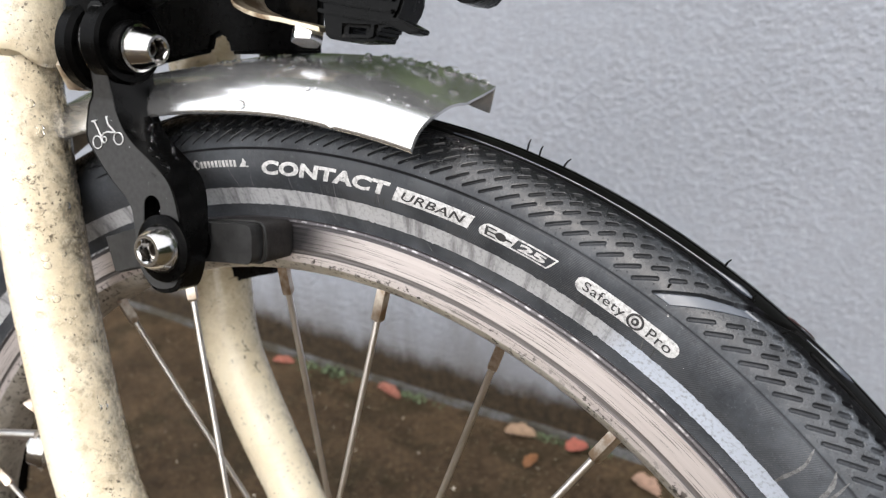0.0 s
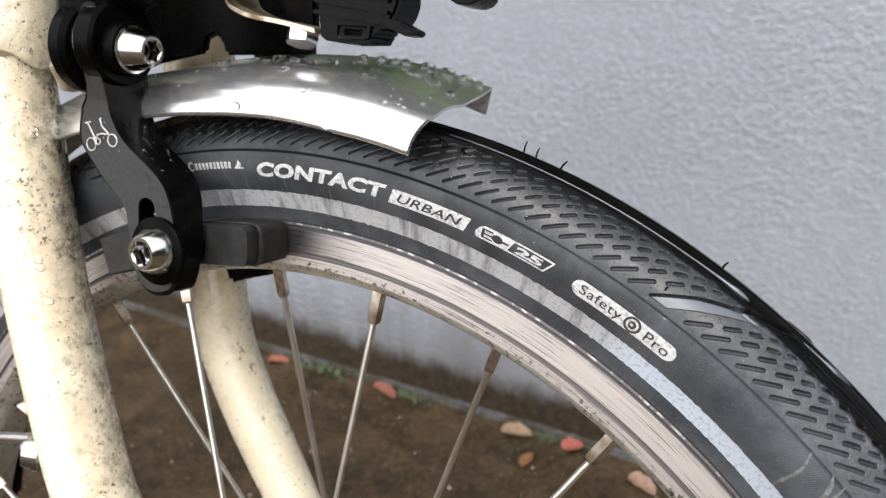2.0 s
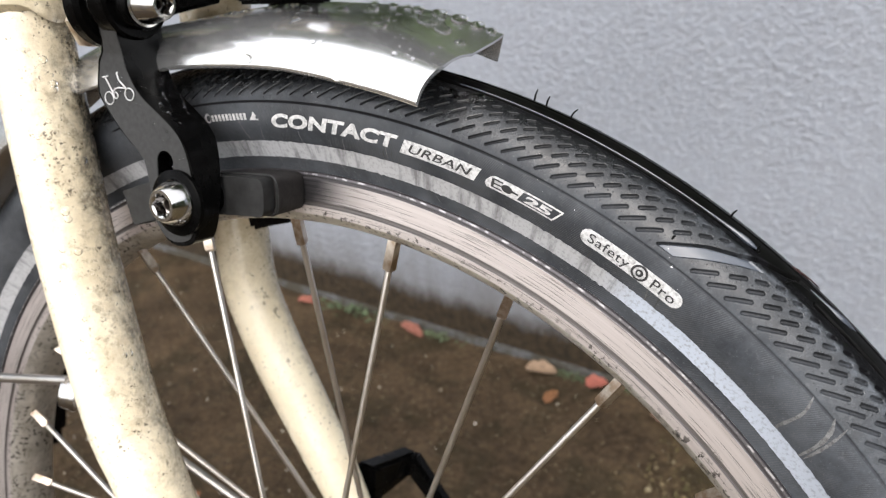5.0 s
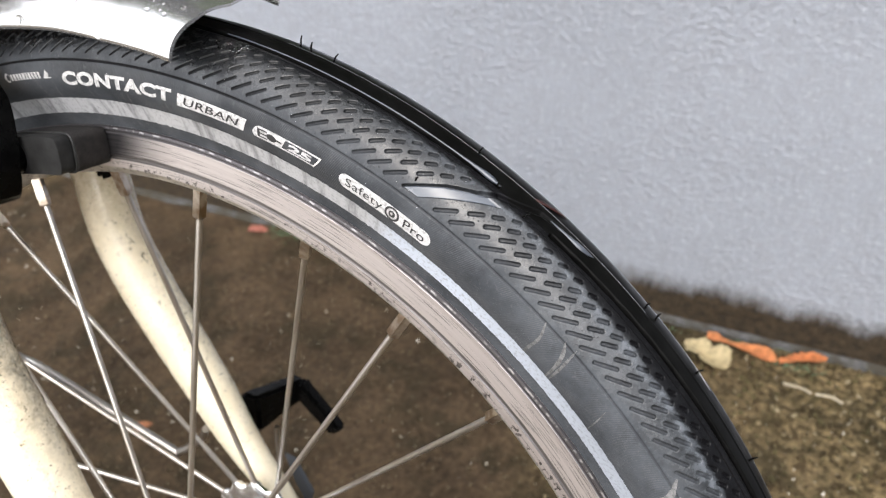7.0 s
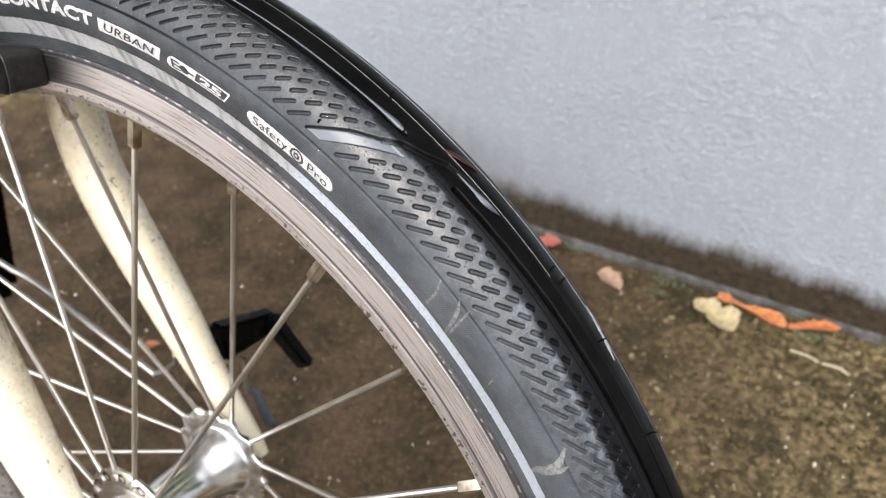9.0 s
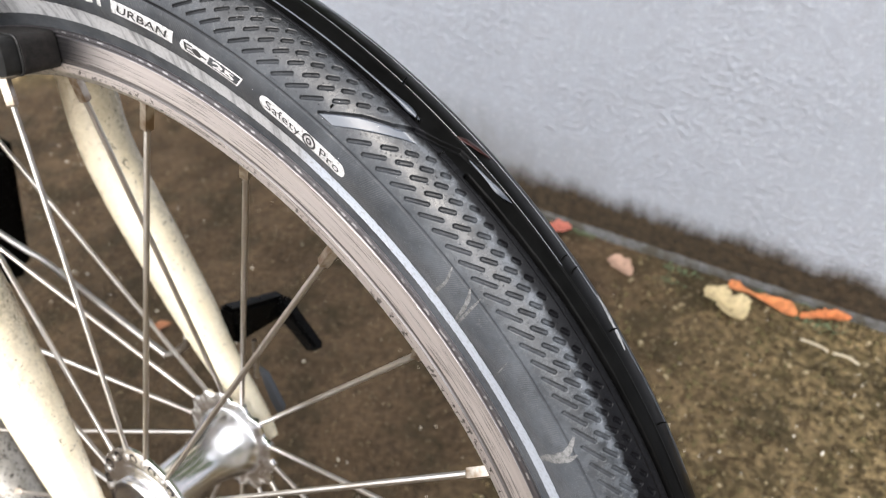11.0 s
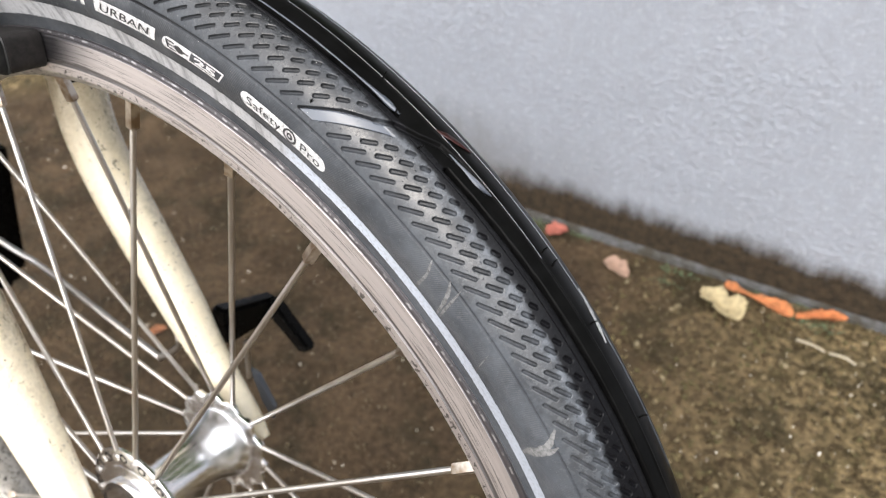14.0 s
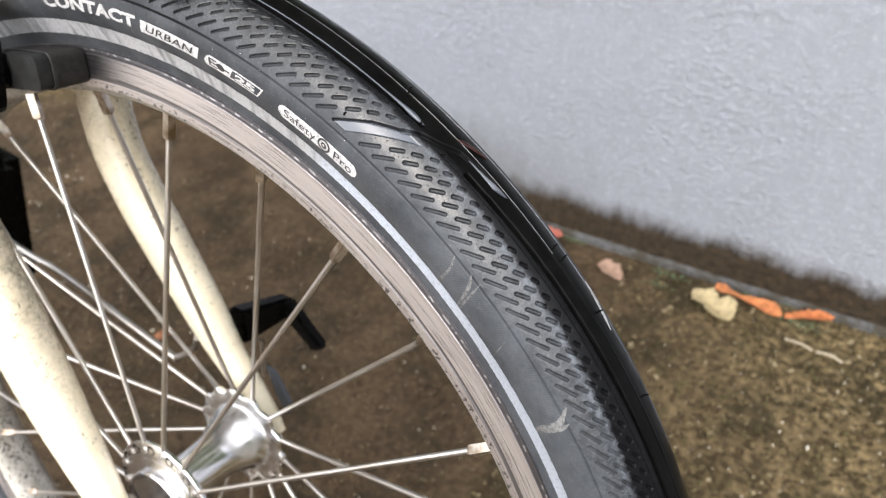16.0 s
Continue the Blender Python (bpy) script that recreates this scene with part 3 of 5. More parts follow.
# the second hedge is unseen, added to darken low reflections in the tread
for place, turn, size, label in (((0, 0.85, 0), 0, (9.0, 0.0, 2.5, 30000), "dense green hedge behind the low wall"),
                                 ((3.4, -2.6, 0), -90, (5.5, 0.0, 1.9, 12000), "added unseen green hedge that darkens reflections in the tread")):
    hedge = tagged(new("hedge", build_hedge(*size, 4)), label, "hedge", kind="stuff")
    hedge.matrix_world = pose(*place, 0, 0, turn)

# tree behind the wall, whose crown hangs over the bicycle and darkens what the wet rubber mirrors
BARK = material("tree_bark", (0.09, 0.07, 0.05), 0.85, build=lambda n: (n.color(n.ramp(n.noise(14, 5, 0.7), (0.35, (0.045, 0.035, 0.026)), (0.65, (0.13, 0.105, 0.08)))), n.bump(n.noise(30, 5, 0.7, None, (1, 1, 0.2)), 0.02, 0.8)))


def build_crown():
    r = random.Random(9)
    verts, faces = [], []
    while len(faces) < 19000:
        x, y, z = r.uniform(-4.2, 1.8), r.uniform(-2.2, 3.0), r.uniform(2.2, 3.6)
        ragged = 0.35 * noise.noise((x * 1.3, y * 1.3, 2)) + 0.12 * noise.noise((x * 5, y * 5, z))
        edge = float(np.interp(x, [-4, -1.0, -0.5, 0.0, 0.5, 1.8], [-0.3, 0.3, 0.4, 0.45, 0.6, 0.9]))
        if y < edge + ragged or noise.noise((x * 2.2, y * 2.2, z * 2.2)) < -0.75:
            continue
        m = Matrix.Translation((x, y, z)) @ Euler((r.uniform(0, 6.3), r.uniform(0, 6.3), r.uniform(0, 6.3))).to_matrix().to_4x4()
        s = r.uniform(0.06, 0.12)
        k = len(verts)
        verts += [m @ Vector(p) for p in ((-s, 0, 0), (-0.2 * s, -0.5 * s, 0.08 * s), (s, 0, -0.1 * s), (-0.2 * s, 0.5 * s, 0.08 * s))]
        faces.append((k, k + 1, k + 2, k + 3))
    return mesh_from("crown", verts, faces, [LEAF], smooth=False)


tree = tagged(new("tree"), "leafy green tree behind the wall with overhanging crown", "tree")
tree.location = (-1.3, 2.2, 0.0)
trunk = part("trunk", sweep(spline([(0, 0, -0.05), (0.04, 0.02, 0.8), (-0.03, -0.05, 1.7), (0.02, -0.1, 2.9)], 8), [0.15 - 0.0035 * k for k in range(25)], 20), BARK, tree)
for way in ((-1.6, -1.4, 0.7), (1.2, -1.5, 0.8), (-0.2, -2.2, 0.6), (1.8, 0.2, 0.8), (-1.7, 0.4, 0.9)):
    w = Vector(way)
    part("limb", sweep(spline([(0, -0.05, 1.7), Vector((0, -0.05, 1.9)) + w * 0.4 + Vector((0, 0, 0.12)), Vector((0, -0.05, 1.9)) + w], 8), [0.055 - 0.0026 * k for k in range(17)], 12), BARK, tree)
crown = tagged(part("crown", build_crown(), None, tree, "dense crown of green leaves"), kind="stuff")
crown.location = (1.3, -2.2, 0.0)

# ---------------------------------------------------------------- tyre
PROFILE = [(0.0092, 0.1785), (0.0105, 0.1825), (0.0130, 0.1876), (0.0155, 0.1920), (0.0168, 0.1960), (0.0167, 0.2000), (0.0150, 0.2050), (0.0115, 0.2090), (0.0065, 0.2115), (0.0, 0.2125)]


def profile_table():
    half = [(-y, r) for y, r in PROFILE]
    fall = {0.0065: 0.0008, 0.0115: 0.0012}
    whole = half + [(-y, r - fall.get(-y, 0.0)) for y, r in half[-2::-1]]
    pts = spline([(y, r, 0) for y, r in whole], 24)
    y = np.array([p.x for p in pts])
    r = np.array([p.y for p in pts])
    w = np.concatenate([[0], np.cumsum(np.hypot(np.diff(y), np.diff(r)))])
    return w - w[-1] / 2, y, r


PW, PY, PR = profile_table()
PNY, PNR = np.gradient(PR, PW) * -1, np.gradient(PY, PW)


def on_tyre(theta, w, lift=0.0):
    """The point at theta degrees round the wheel and w metres across the tyre from its crown (near side negative)."""
    y = np.interp(w, PW, PY) + lift * np.interp(w, PW, PNY)
    r = np.interp(w, PW, PR) + lift * np.interp(w, PW, PNR)
    a = np.radians(theta)
    return np.stack([r * np.cos(a), y + 0 * a, r * np.sin(a)], -1)


def segment_distance(s, w, a, b):
    ds, dw = b[0] - a[0], b[1] - a[1]
    t = np.clip(((s - a[0]) * ds + (w - a[1]) * dw) / (ds * ds + dw * dw + 1e-15), 0, 1)
    return np.hypot(s - a[0] - t * ds, w - a[1] - t * dw)


def step(x, lo, hi):
    t = np.clip((x - lo) / (hi - lo), 0, 1)
    return t * t * (3 - 2 * t)


ARC = math.pi / 180 * 0.207          # metres along the tread for a degree
LOW_CUTS = ([0, 6, 11, 13, 21, 27], [60.14, 52.42, 46.15, 43.69, 33.80, 26.40])   # where the cuts below the chevron begin


def build_tyre():
    fine = np.arange(26.0, 113.0, 0.037)
    th = np.concatenate([fine, np.arange(113.0, 386.0, 1.0)])
    w = np.concatenate([np.arange(PW[0], -0.0245, 0.0007), np.arange(-0.0245, -0.0084, 0.00014), np.arange(-0.0084, 0.004, 0.0002), np.linspace(0.004, PW[-1], 30)])
    T, Wd = np.meshgrid(th, w, indexing="ij")
    dep = np.zeros_like(T)
    S = T * ARC

    def cut(a, b, half, depth, soft=0.00022, inset=0.0):
        run = Vector(((b[0] - a[0]) * ARC, b[1] - a[1]))
        short = run.normalized() * inset
        a, b = (a[0] + short.x / ARC, a[1] + short.y), (b[0] - short.x / ARC, b[1] - short.y)
        t0, t1 = min(a[0], b[0]) - 0.6, max(a[0], b[0]) + 0.6
        i0, i1 = np.searchsorted(th, t0), np.searchsorted(th, t1)
        j0, j1 = np.searchsorted(w, min(a[1], b[1]) - 0.002), np.searchsorted(w, max(a[1], b[1]) + 0.002)
        if i1 <= i0 or j1 <= j0:
            return
        box = (slice(i0, i1), slice(j0, j1))
        d = segment_distance(S[box], Wd[box], (a[0] * ARC, a[1]), (b[0] * ARC, b[1]))
        dep[box] = np.maximum(dep[box], depth * (1 - step(d, half - soft, half + soft)))

    starts = [float(np.interp(k, *LOW_CUTS)) for k in range(28)] + [64.32 + 1.2925 * k for k in range(40)]
    for t0 in starts:
        slim = float(np.interp(t0, [63, 78, 88], [1.0, 0.74, 0.5]))
        rise = float(np.interp(t0, [38, 60], [1.0, 0.0]))
        for (da, wa, db, wb, half, depth, drift) in (
            (0.0, -0.0210, -1.38, -0.0176, 0.00040, 0.00050, 0.0011),
            (-1.92, -0.0166, -2.80, -0.0143, 0.00043, 0.00055, 0.0008),
            (-3.20, -0.0136, -3.90, -0.0119, 0.00045, 0.00065, 0.0005),
            (-4.27, -0.0110, -4.84, -0.0099, 0.00044, 0.00075, 0.0004),
        ):
            half, depth = half * slim, depth * slim
            cut((t0 + da, wa + rise * drift), (t0 + db, wb + rise * drift), half, depth, 0.00012, half)
    # chevron: a wide shallow band that narrows into a groove over the crown
    up = np.interp(Wd, [-0.0214, -0.0149, -0.0111, -0.0086, -0.0068], [62.85, 60.40, 58.48, 57.54, 56.4])
    low = np.interp(Wd, [-0.0214, -0.0171, -0.0142, -0.0115, -0.0090], [61.65, 59.83, 58.55, 57.34, 56.0])
    inside = np.minimum((up - T) * ARC, (T - low) * ARC)
    inside = np.minimum(inside, (Wd + 0.0211) * 0.8)
    band = step(inside, 0, 0.0003) * (Wd < -0.0105) * (Wd > -0.0214)
    dep = np.maximum(dep, 0.00035 * band)
    for a, b, half in (((62.7, -0.0207), (60.4, -0.0149), 0.00022), ((60.4, -0.0149), (58.48, -0.0111), 0.00030), ((58.48, -0.0111), (57.54, -0.0086), 0.00055),
                       ((57.54, -0.0086), (56.0, -0.0062), 0.00065), ((56.0, -0.0062), (54.9, -0.0037), 0.00065), ((54.9, -0.0037), (53.4, -0.0028), 0.00060), ((53.4, -0.0028), (51.0, -0.0024), 0.00045)):
        cut(a, b, half, 0.0011)
    # long shoulder grooves
    for a, b in (((113.0, -0.0076), (64.0, -0.0070)), ((64.0, -0.0070), (58.0, -0.0061)), ((53.5, -0.0069), (50.0, -0.0066)), ((50.0, -0.0066), (44.0, -0.0060)), ((44.0, -0.0060), (26.0, -0.0056))):
        cut(a, b, 0.00060, 0.0017)
    cut((113.0, -0.0233), (26.0, -0.0222), 0.00028, 0.0002)
    dep -= 0.00022 * (1 - step(np.abs(Wd + 0.0015), 0.0001, 0.0004))
    pts = on_tyre(T, Wd, 0) - 0
    ny, nr = np.interp(Wd, PW, PNY), np.interp(Wd, PW, PNR)
    a = np.radians(T)
    pts = pts - dep[..., None] * np.stack([nr * np.cos(a), ny, nr * np.sin(a)], -1)
    n, m = T.shape
    idx = np.arange(n * m).reshape(n, m)
    nxt = np.roll(idx, -1, axis=0)
    quads = np.stack([idx[:, :-1], nxt[:, :-1], nxt[:, 1:], idx[:, 1:]], -1).reshape(-1, 4)
    wmid = ((Wd[:, :-1] + Wd[:, 1:]) / 2).ravel()
    bmid = band[:, :-1].ravel()
    mats = np.where(bmid > 0.6, 2, np.where(wmid > -0.0070, 1, 0))
    me = bpy.data.meshes.new("tyre")
    me.vertices.add(n * m)
    me.vertices.foreach_set("co", pts.reshape(-1).astype(np.float32))
    me.loops.add(len(quads) * 4)
    me.loops.foreach_set("vertex_index", quads.reshape(-1).astype(np.int32))
    me.polygons.add(len(quads))
    me.polygons.foreach_set("loop_start", np.arange(0, len(quads) * 4, 4, dtype=np.int32))
    for mat in (RUBBER, CROWN, WETBAND):
        me.materials.append(mat)
    me.polygons.foreach_set("material_index", mats.astype(np.int32))
    me.polygons.foreach_set("use_smooth", np.ones(len(quads), dtype=bool))
    me.update(calc_edges=True)
    me.validate()
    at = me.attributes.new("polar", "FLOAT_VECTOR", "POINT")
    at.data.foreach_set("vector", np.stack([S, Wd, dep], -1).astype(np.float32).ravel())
    return me


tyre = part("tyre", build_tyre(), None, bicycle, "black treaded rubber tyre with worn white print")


def polar(me, pairs):
    at = me.attributes.new("polar", "FLOAT_VECTOR", "POINT")
    at.data.foreach_set("vector", np.array([(a, b, 0) for a, b in pairs], dtype=np.float32).ravel())


def tyre_band(name, t0, t1, w0, w1, mat, lift, label="", wavy=0.0, nt=900, nw=8):
    th, ww = np.linspace(t0, t1, nt), np.linspace(0, 1, nw)
    T, U = np.meshgrid(th, ww, indexing="ij")
    e0 = np.array([w0 + wavy * noise.noise((t * 3.1, 0, 1)) + wavy * 0.7 * noise.noise((t * 14, 0, 1)) for t in th])[:, None]
    e1 = np.array([w1 + wavy * noise.noise((t * 2.7, 9, 1)) + wavy * 0.7 * noise.noise((t * 17, 9, 1)) for t in th])[:, None]
    Wd = e0 + (e1 - e0) * U
    pts = on_tyre(T, Wd, lift).reshape(-1, 3)
    idx = np.arange(nt * nw).reshape(nt, nw)
    q = np.stack([idx[:-1, :-1], idx[1:, :-1], idx[1:, 1:], idx[:-1, 1:]], -1).reshape(-1, 4).tolist()
    me = mesh_from(name, pts, q, [mat])
    polar(me, list(zip((T * ARC).ravel(), Wd.ravel())))
    return part(name, me, None, tyre, label)


tyre_band("reflective_stripe", 10, 200, -0.0404, -0.0350, STRIPE, 0.00012, "pale grey reflective stripe, scuffed", 0.00035)


def flat_text(text, bold=0.0, shear=0.0, spacing=1.0):
    cu = bpy.data.curves.new("text", "FONT")
    cu.body, cu.offset, cu.shear, cu.space_character, cu.resolution_u = text, bold, shear, spacing, 4
    ob = new("text", cu)
    me = bpy.data.meshes.new_from_object(ob.evaluated_get(bpy.context.evaluated_depsgraph_get()))
    bpy.data.objects.remove(ob)
    bm = bmesh.new()
    bm.from_mesh(me)
    bpy.data.meshes.remove(me)
    return bm


def flat_shape(loops):
    """Flat filled outlines; every loop is a list of (u, v)."""
    bm = bmesh.new()
    for outer, *holes in loops:
        edges = []
        for loop in (outer, *holes):
            vs = [bm.verts.new((u, v, 0)) for u, v in loop]
            edges += [bm.edges.new((vs[i], vs[(i + 1) % len(vs)])) for i in range(len(vs))]
        bmesh.ops.triangle_fill(bm, use_beauty=True, edges=edges)
    return bm


def print_on_tyre(name, bm, t_left, t_right, w_low, w_high, mat, lift, label="", slant=0.0, fit=True):
    """Lays flat shapes round the sidewall: u from t_left to t_right degrees, v from w_low to w_high; slant leans it."""
    bmesh.ops.triangulate(bm, faces=bm.faces)
    us, vs = [v.co.x for v in bm.verts], [v.co.y for v in bm.verts]
    u0, u1, v0, v1 = (min(us), max(us), min(vs), max(vs)) if fit else (0, 1, 0, 1)
    for v in bm.verts:
        v.co.x, v.co.y, v.co.z = (v.co.x - u0) / (u1 - u0), (v.co.y - v0) / (v1 - v0), 0
    span = abs(t_right - t_left) * ARC
    for _ in range(3):
        long = [e for e in bm.edges if math.hypot((e.verts[0].co.x - e.verts[1].co.x) * span, (e.verts[0].co.y - e.verts[1].co.y) * (w_high - w_low)) > 0.0009]
        if not long:
            break
        bmesh.ops.subdivide_edges(bm, edges=long, cuts=1)
        bmesh.ops.triangulate(bm, faces=bm.faces)
    for v in bm.verts:
        t = t_left + (t_right - t_left) * v.co.x - slant * (v.co.y - 0.5)
        v.co = Vector(on_tyre(t, w_low + (w_high - w_low) * v.co.y, lift))
    for f in bm.faces:
        if f.normal.dot(Vector((0, -1, 0))) < 0:
            f.normal_flip()
    return part(name, bm, mat, tyre, label, smooth=False)


def box_loop(u0, v0, u1, v1, lean=0.0):
    return [(u0, v0), (u1, v0), (u1 + lean, v1), (u0 + lean, v1)]


def round_loop(u0, v0, u1, v1, aspect, n=10):
    """A box with round ends; aspect is its height over its width in true length."""
    r, out = 0.5 * aspect, []
    h = (v1 - v0) / 2
    for k in range(2 * n + 1):
        a = -math.pi / 2 + math.pi * k / (2 * n)
        out.append((u1 - r + r * math.cos(a), v0 + h + h * math.sin(a)))
    for k in range(2 * n + 1):
        a = math.pi / 2 + math.pi * k / (2 * n)
        out.append((u0 + r + r * math.cos(a), v0 + h + h * math.sin(a)))
    return out


def ring_loop(u, v, ru, rv, n=28):
    return [(u + ru * math.cos(math.tau * k / n), v + rv * math.sin(math.tau * k / n)) for k in range(n)]


# maker's mark as plain bars
bars = [[ring_loop(0.06, 0.5, 0.055, 0.5), ring_loop(0.075, 0.5, 0.035, 0.32)]]
for i in range(10):
    u = 0.13 + i * 0.066
    bars.append([box_loop(u, 0.12, u + 0.045, 0.80)])
bars.append([[(0.82, 0.1), (0.98, 0.1), (0.98, 0.22), (0.93, 0.25), (0.95, 0.6), (0.90, 0.98), (0.88, 0.6), (0.84, 0.3)]])
print_on_tyre("maker_mark", flat_shape(bars), 101.9, 95.9, -0.0286, -0.0258, PRINT, 0.0001, "white maker's mark", fit=False)
print_on_tyre("word_print", flat_text("CONTACT", 0.046, 0.22, 1.05), 94.7, 82.6, -0.0304, -0.0262, PRINT, 0.0001, "white printed word")
print_on_tyre("print_panel", flat_shape([[box_loop(0, 0, 1, 1)]]), 82.25, 75.75, -0.0308, -0.0267, PRINT, 0.0001, "white slanted panel", slant=0.45, fit=False)
print_on_tyre("word_print", flat_text("URBAN", 0.012, 0.15, 1.05), 81.6, 76.3, -0.0300, -0.0275, INK, 0.0002, "dark printed word", slant=0.2)
E25 = [[[(0.06, 0.0), (0.47, 0.0), (0.47, 1.0), (0.06, 1.0), (0.015, 0.8), (0.0, 0.5), (0.015, 0.2)]]]
E25 += [[box_loop(0.47, 0.0, 0.97, 0.12)], [box_loop(0.47, 0.88, 0.99, 1.0)], [box_loop(0.95, 0.12, 0.975, 0.88, 0.018)]]
print_on_tyre("print_panel", flat_shape(E25), 75.0, 69.0, -0.0306, -0.0268, PRINT, 0.0001, "white outlined panel", slant=0.5, fit=False)
print_on_tyre("plug_symbol", flat_shape([[box_loop(0, 0, 0.12, 1)], [box_loop(0.10, 0.0, 0.5, 0.16)], [box_loop(0.10, 0.42, 0.5, 0.58)], [box_loop(0.10, 0.84, 0.5, 1)], [ring_loop(0.70, 0.5, 0.24, 0.42)], [box_loop(0.9, 0.4, 1.2, 0.6)], [box_loop(0.55, 0.35, 0.75, 0.65)]]), 74.55, 72.35, -0.0300, -0.0274, INK, 0.0002, "dark plug symbol")
print_on_tyre("number_print", flat_text("25", 0.045, 0.1, 1.0), 71.85, 69.65, -0.0298, -0.0276, PRINT, 0.00015, "white printed number")
print_on_tyre("print_panel", flat_shape([[round_loop(0, 0, 1, 1, 0.155)]]), 67.2, 59.1, -0.0311, -0.0266, PRINT, 0.0001, "white round-ended panel", fit=False)
print_on_tyre("word_print", flat_text("Safety", 0.006, 0, 1.08), 66.6, 63.35, -0.0308, -0.0273, INK, 0.0002, "dark printed word")
print_on_tyre("round_symbol", flat_shape([[ring_loop(0.5, 0.5, 0.5, 0.5), ring_loop(0.5, 0.5, 0.36, 0.36)], [ring_loop(0.5, 0.5, 0.22, 0.24), ring_loop(0.47, 0.5, 0.09, 0.1)]]), 63.1, 61.85, -0.0310, -0.0266, INK, 0.0002, "dark round symbol")
print_on_tyre("word_print", flat_text("Pro", 0.006, 0, 1.08), 61.45, 59.6, -0.0303, -0.0274, INK, 0.0002, "dark printed word")


def crack(name, points, half, mat=None, label="pale dried splash mark"):
    """A pale dried splash line on the sidewall."""
    pts = spline([(t, w, 0) for t, w in points], 6)
    bm = bmesh.new()
    rows = []
    for i, p in enumerate(pts):
        d = pts[min(i + 1, len(pts) - 1)] - pts[max(i - 1, 0)]
        s = Vector((d.x * ARC, d.y, 0)).normalized()
        h = half * (1 - 0.75 * abs(2 * i / (len(pts) - 1) - 1) ** 2) * (0.8 + 0.7 * abs(noise.noise((p.x * 4, p.y * 900, 7))))
        rows.append([bm.verts.new(on_tyre(p.x + k * h * -s.y / ARC, p.y + k * h * s.x, 0.00008)) for k in (-1, -0.5, 0, 0.5, 1)])
    for a, b in zip(rows, rows[1:]):
        for k in range(4):
            bm.faces.new((a[k], b[k], b[k + 1], a[k + 1]))
    return part(name, bm, mat or PRINTGREY, tyre, label, smooth=False)


PRINTGREY = material("dried_splash", (0.12, 0.12, 0.12), 0.7, build=lambda n: n.color(n.ramp(n.noise(900, 4, 0.7), (0.36, 0.06), (0.62, 0.17))))

for line, half in (
    ([(49.9, -0.0223), (49.4, -0.0264), (49.3, -0.0327), (49.0, -0.0385)], 0.00045),
    ([(48.2, -0.0219), (47.6, -0.0248), (47.2, -0.0291), (46.7, -0.0385)], 0.00055),
    ([(47.3, -0.0214), (47.0, -0.0267), (46.6, -0.0346)], 0.00040),
    ([(43.0, -0.0251), (42.5, -0.0302), (41.8, -0.0381)], 0.0002),
    ([(37.0, -0.0203), (36.0, -0.0243), (35.7, -0.0304), (34.9, -0.0393)], 0.0010),
    ([(35.8, -0.0216), (35.6, -0.0243), (35.4, -0.0302)], 0.0006),
    ([(61.4, -0.0310), (61.1, -0.0350), (60.6, -0.0398)], 0.0002),
    ([(98.3, -0.0261), (98.2, -0.0293), (97.8, -0.0348), (97.6, -0.0378)], 0.00012),
    ([(96.0, -0.0293), (96.3, -0.0348), (95.6, -0.0396), (95.3, -0.0423)], 0.00014),
    ([(92.2, -0.0304), (92.2, -0.0340), (91.9, -0.0366)], 0.00014),
    ([(89.3, -0.0325), (89.0, -0.0388), (88.4, -0.0421)], 0.00012),
    ([(87.8, -0.0300), (87.9, -0.0353), (87.4, -0.0423)], 0.00012),
    ([(83.8, -0.0284), (83.7, -0.0344)], 0.00014),
    ([(79.4, -0.0410), (78.9, -0.0430)], 0.00012),
):
    crack("splash_mark", line, half)

# thin dark runs of dirty water over the print and the stripe
DRIP = material("dirty_drip", (0.03, 0.028, 0.026), 0.6)
rng = random.Random(21)
for t in (99.2, 97.0, 93.6, 92.9, 88.1, 85.4, 83.9, 83.2, 82.6, 79.8, 77.4, 76.9, 72.2, 69.4, 68.7, 66.1, 61.0, 60.4):
    start, line = rng.uniform(-0.0345, -0.0300), []
    for k in range(7):
        line.append((t + 0.10 * k * rng.uniform(-0.4, 1.0) + rng.uniform(-0.12, 0.12), start - 0.0016 * k))
    crack("drip_mark", [p for p in line if p[1] > -0.0425], rng.uniform(0.00007, 0.00015), DRIP, "thin dark run of dirty water")

# rubber hairs
for t, w, out, tilt in ((75.2, 0.0002, 0.0034, 4), (74.2, -0.0006, 0.0031, 4), (72.4, -0.0002, 0.0030, -14), (60.4, -0.0015, 0.0026, 6), (57.9, -0.0068, 0.0022, 30), (55.6, -0.0085, 0.0022, -20), (46.2, 0.0004, 0.0024, 20), (45.2, 0.0006, 0.0028, 25), (41.0, 0.0008, 0.0024, 15), (34.5, 0.0002, 0.0026, 20), (62.2, -0.0180, 0.0012, 10)):
    base = Vector(on_tyre(t, w, -0.0002))
    a = radians(t + tilt)
    way = Vector((math.cos(a), -0.15, math.sin(a))).normalized()
    part("rubber_hair", sweep([base, base + way * out * 0.6, base + way * out + Vector((0.0003, 0, -0.0002))], [0.0003, 0.00025, 0.00016], 6), CROWN, tyre)

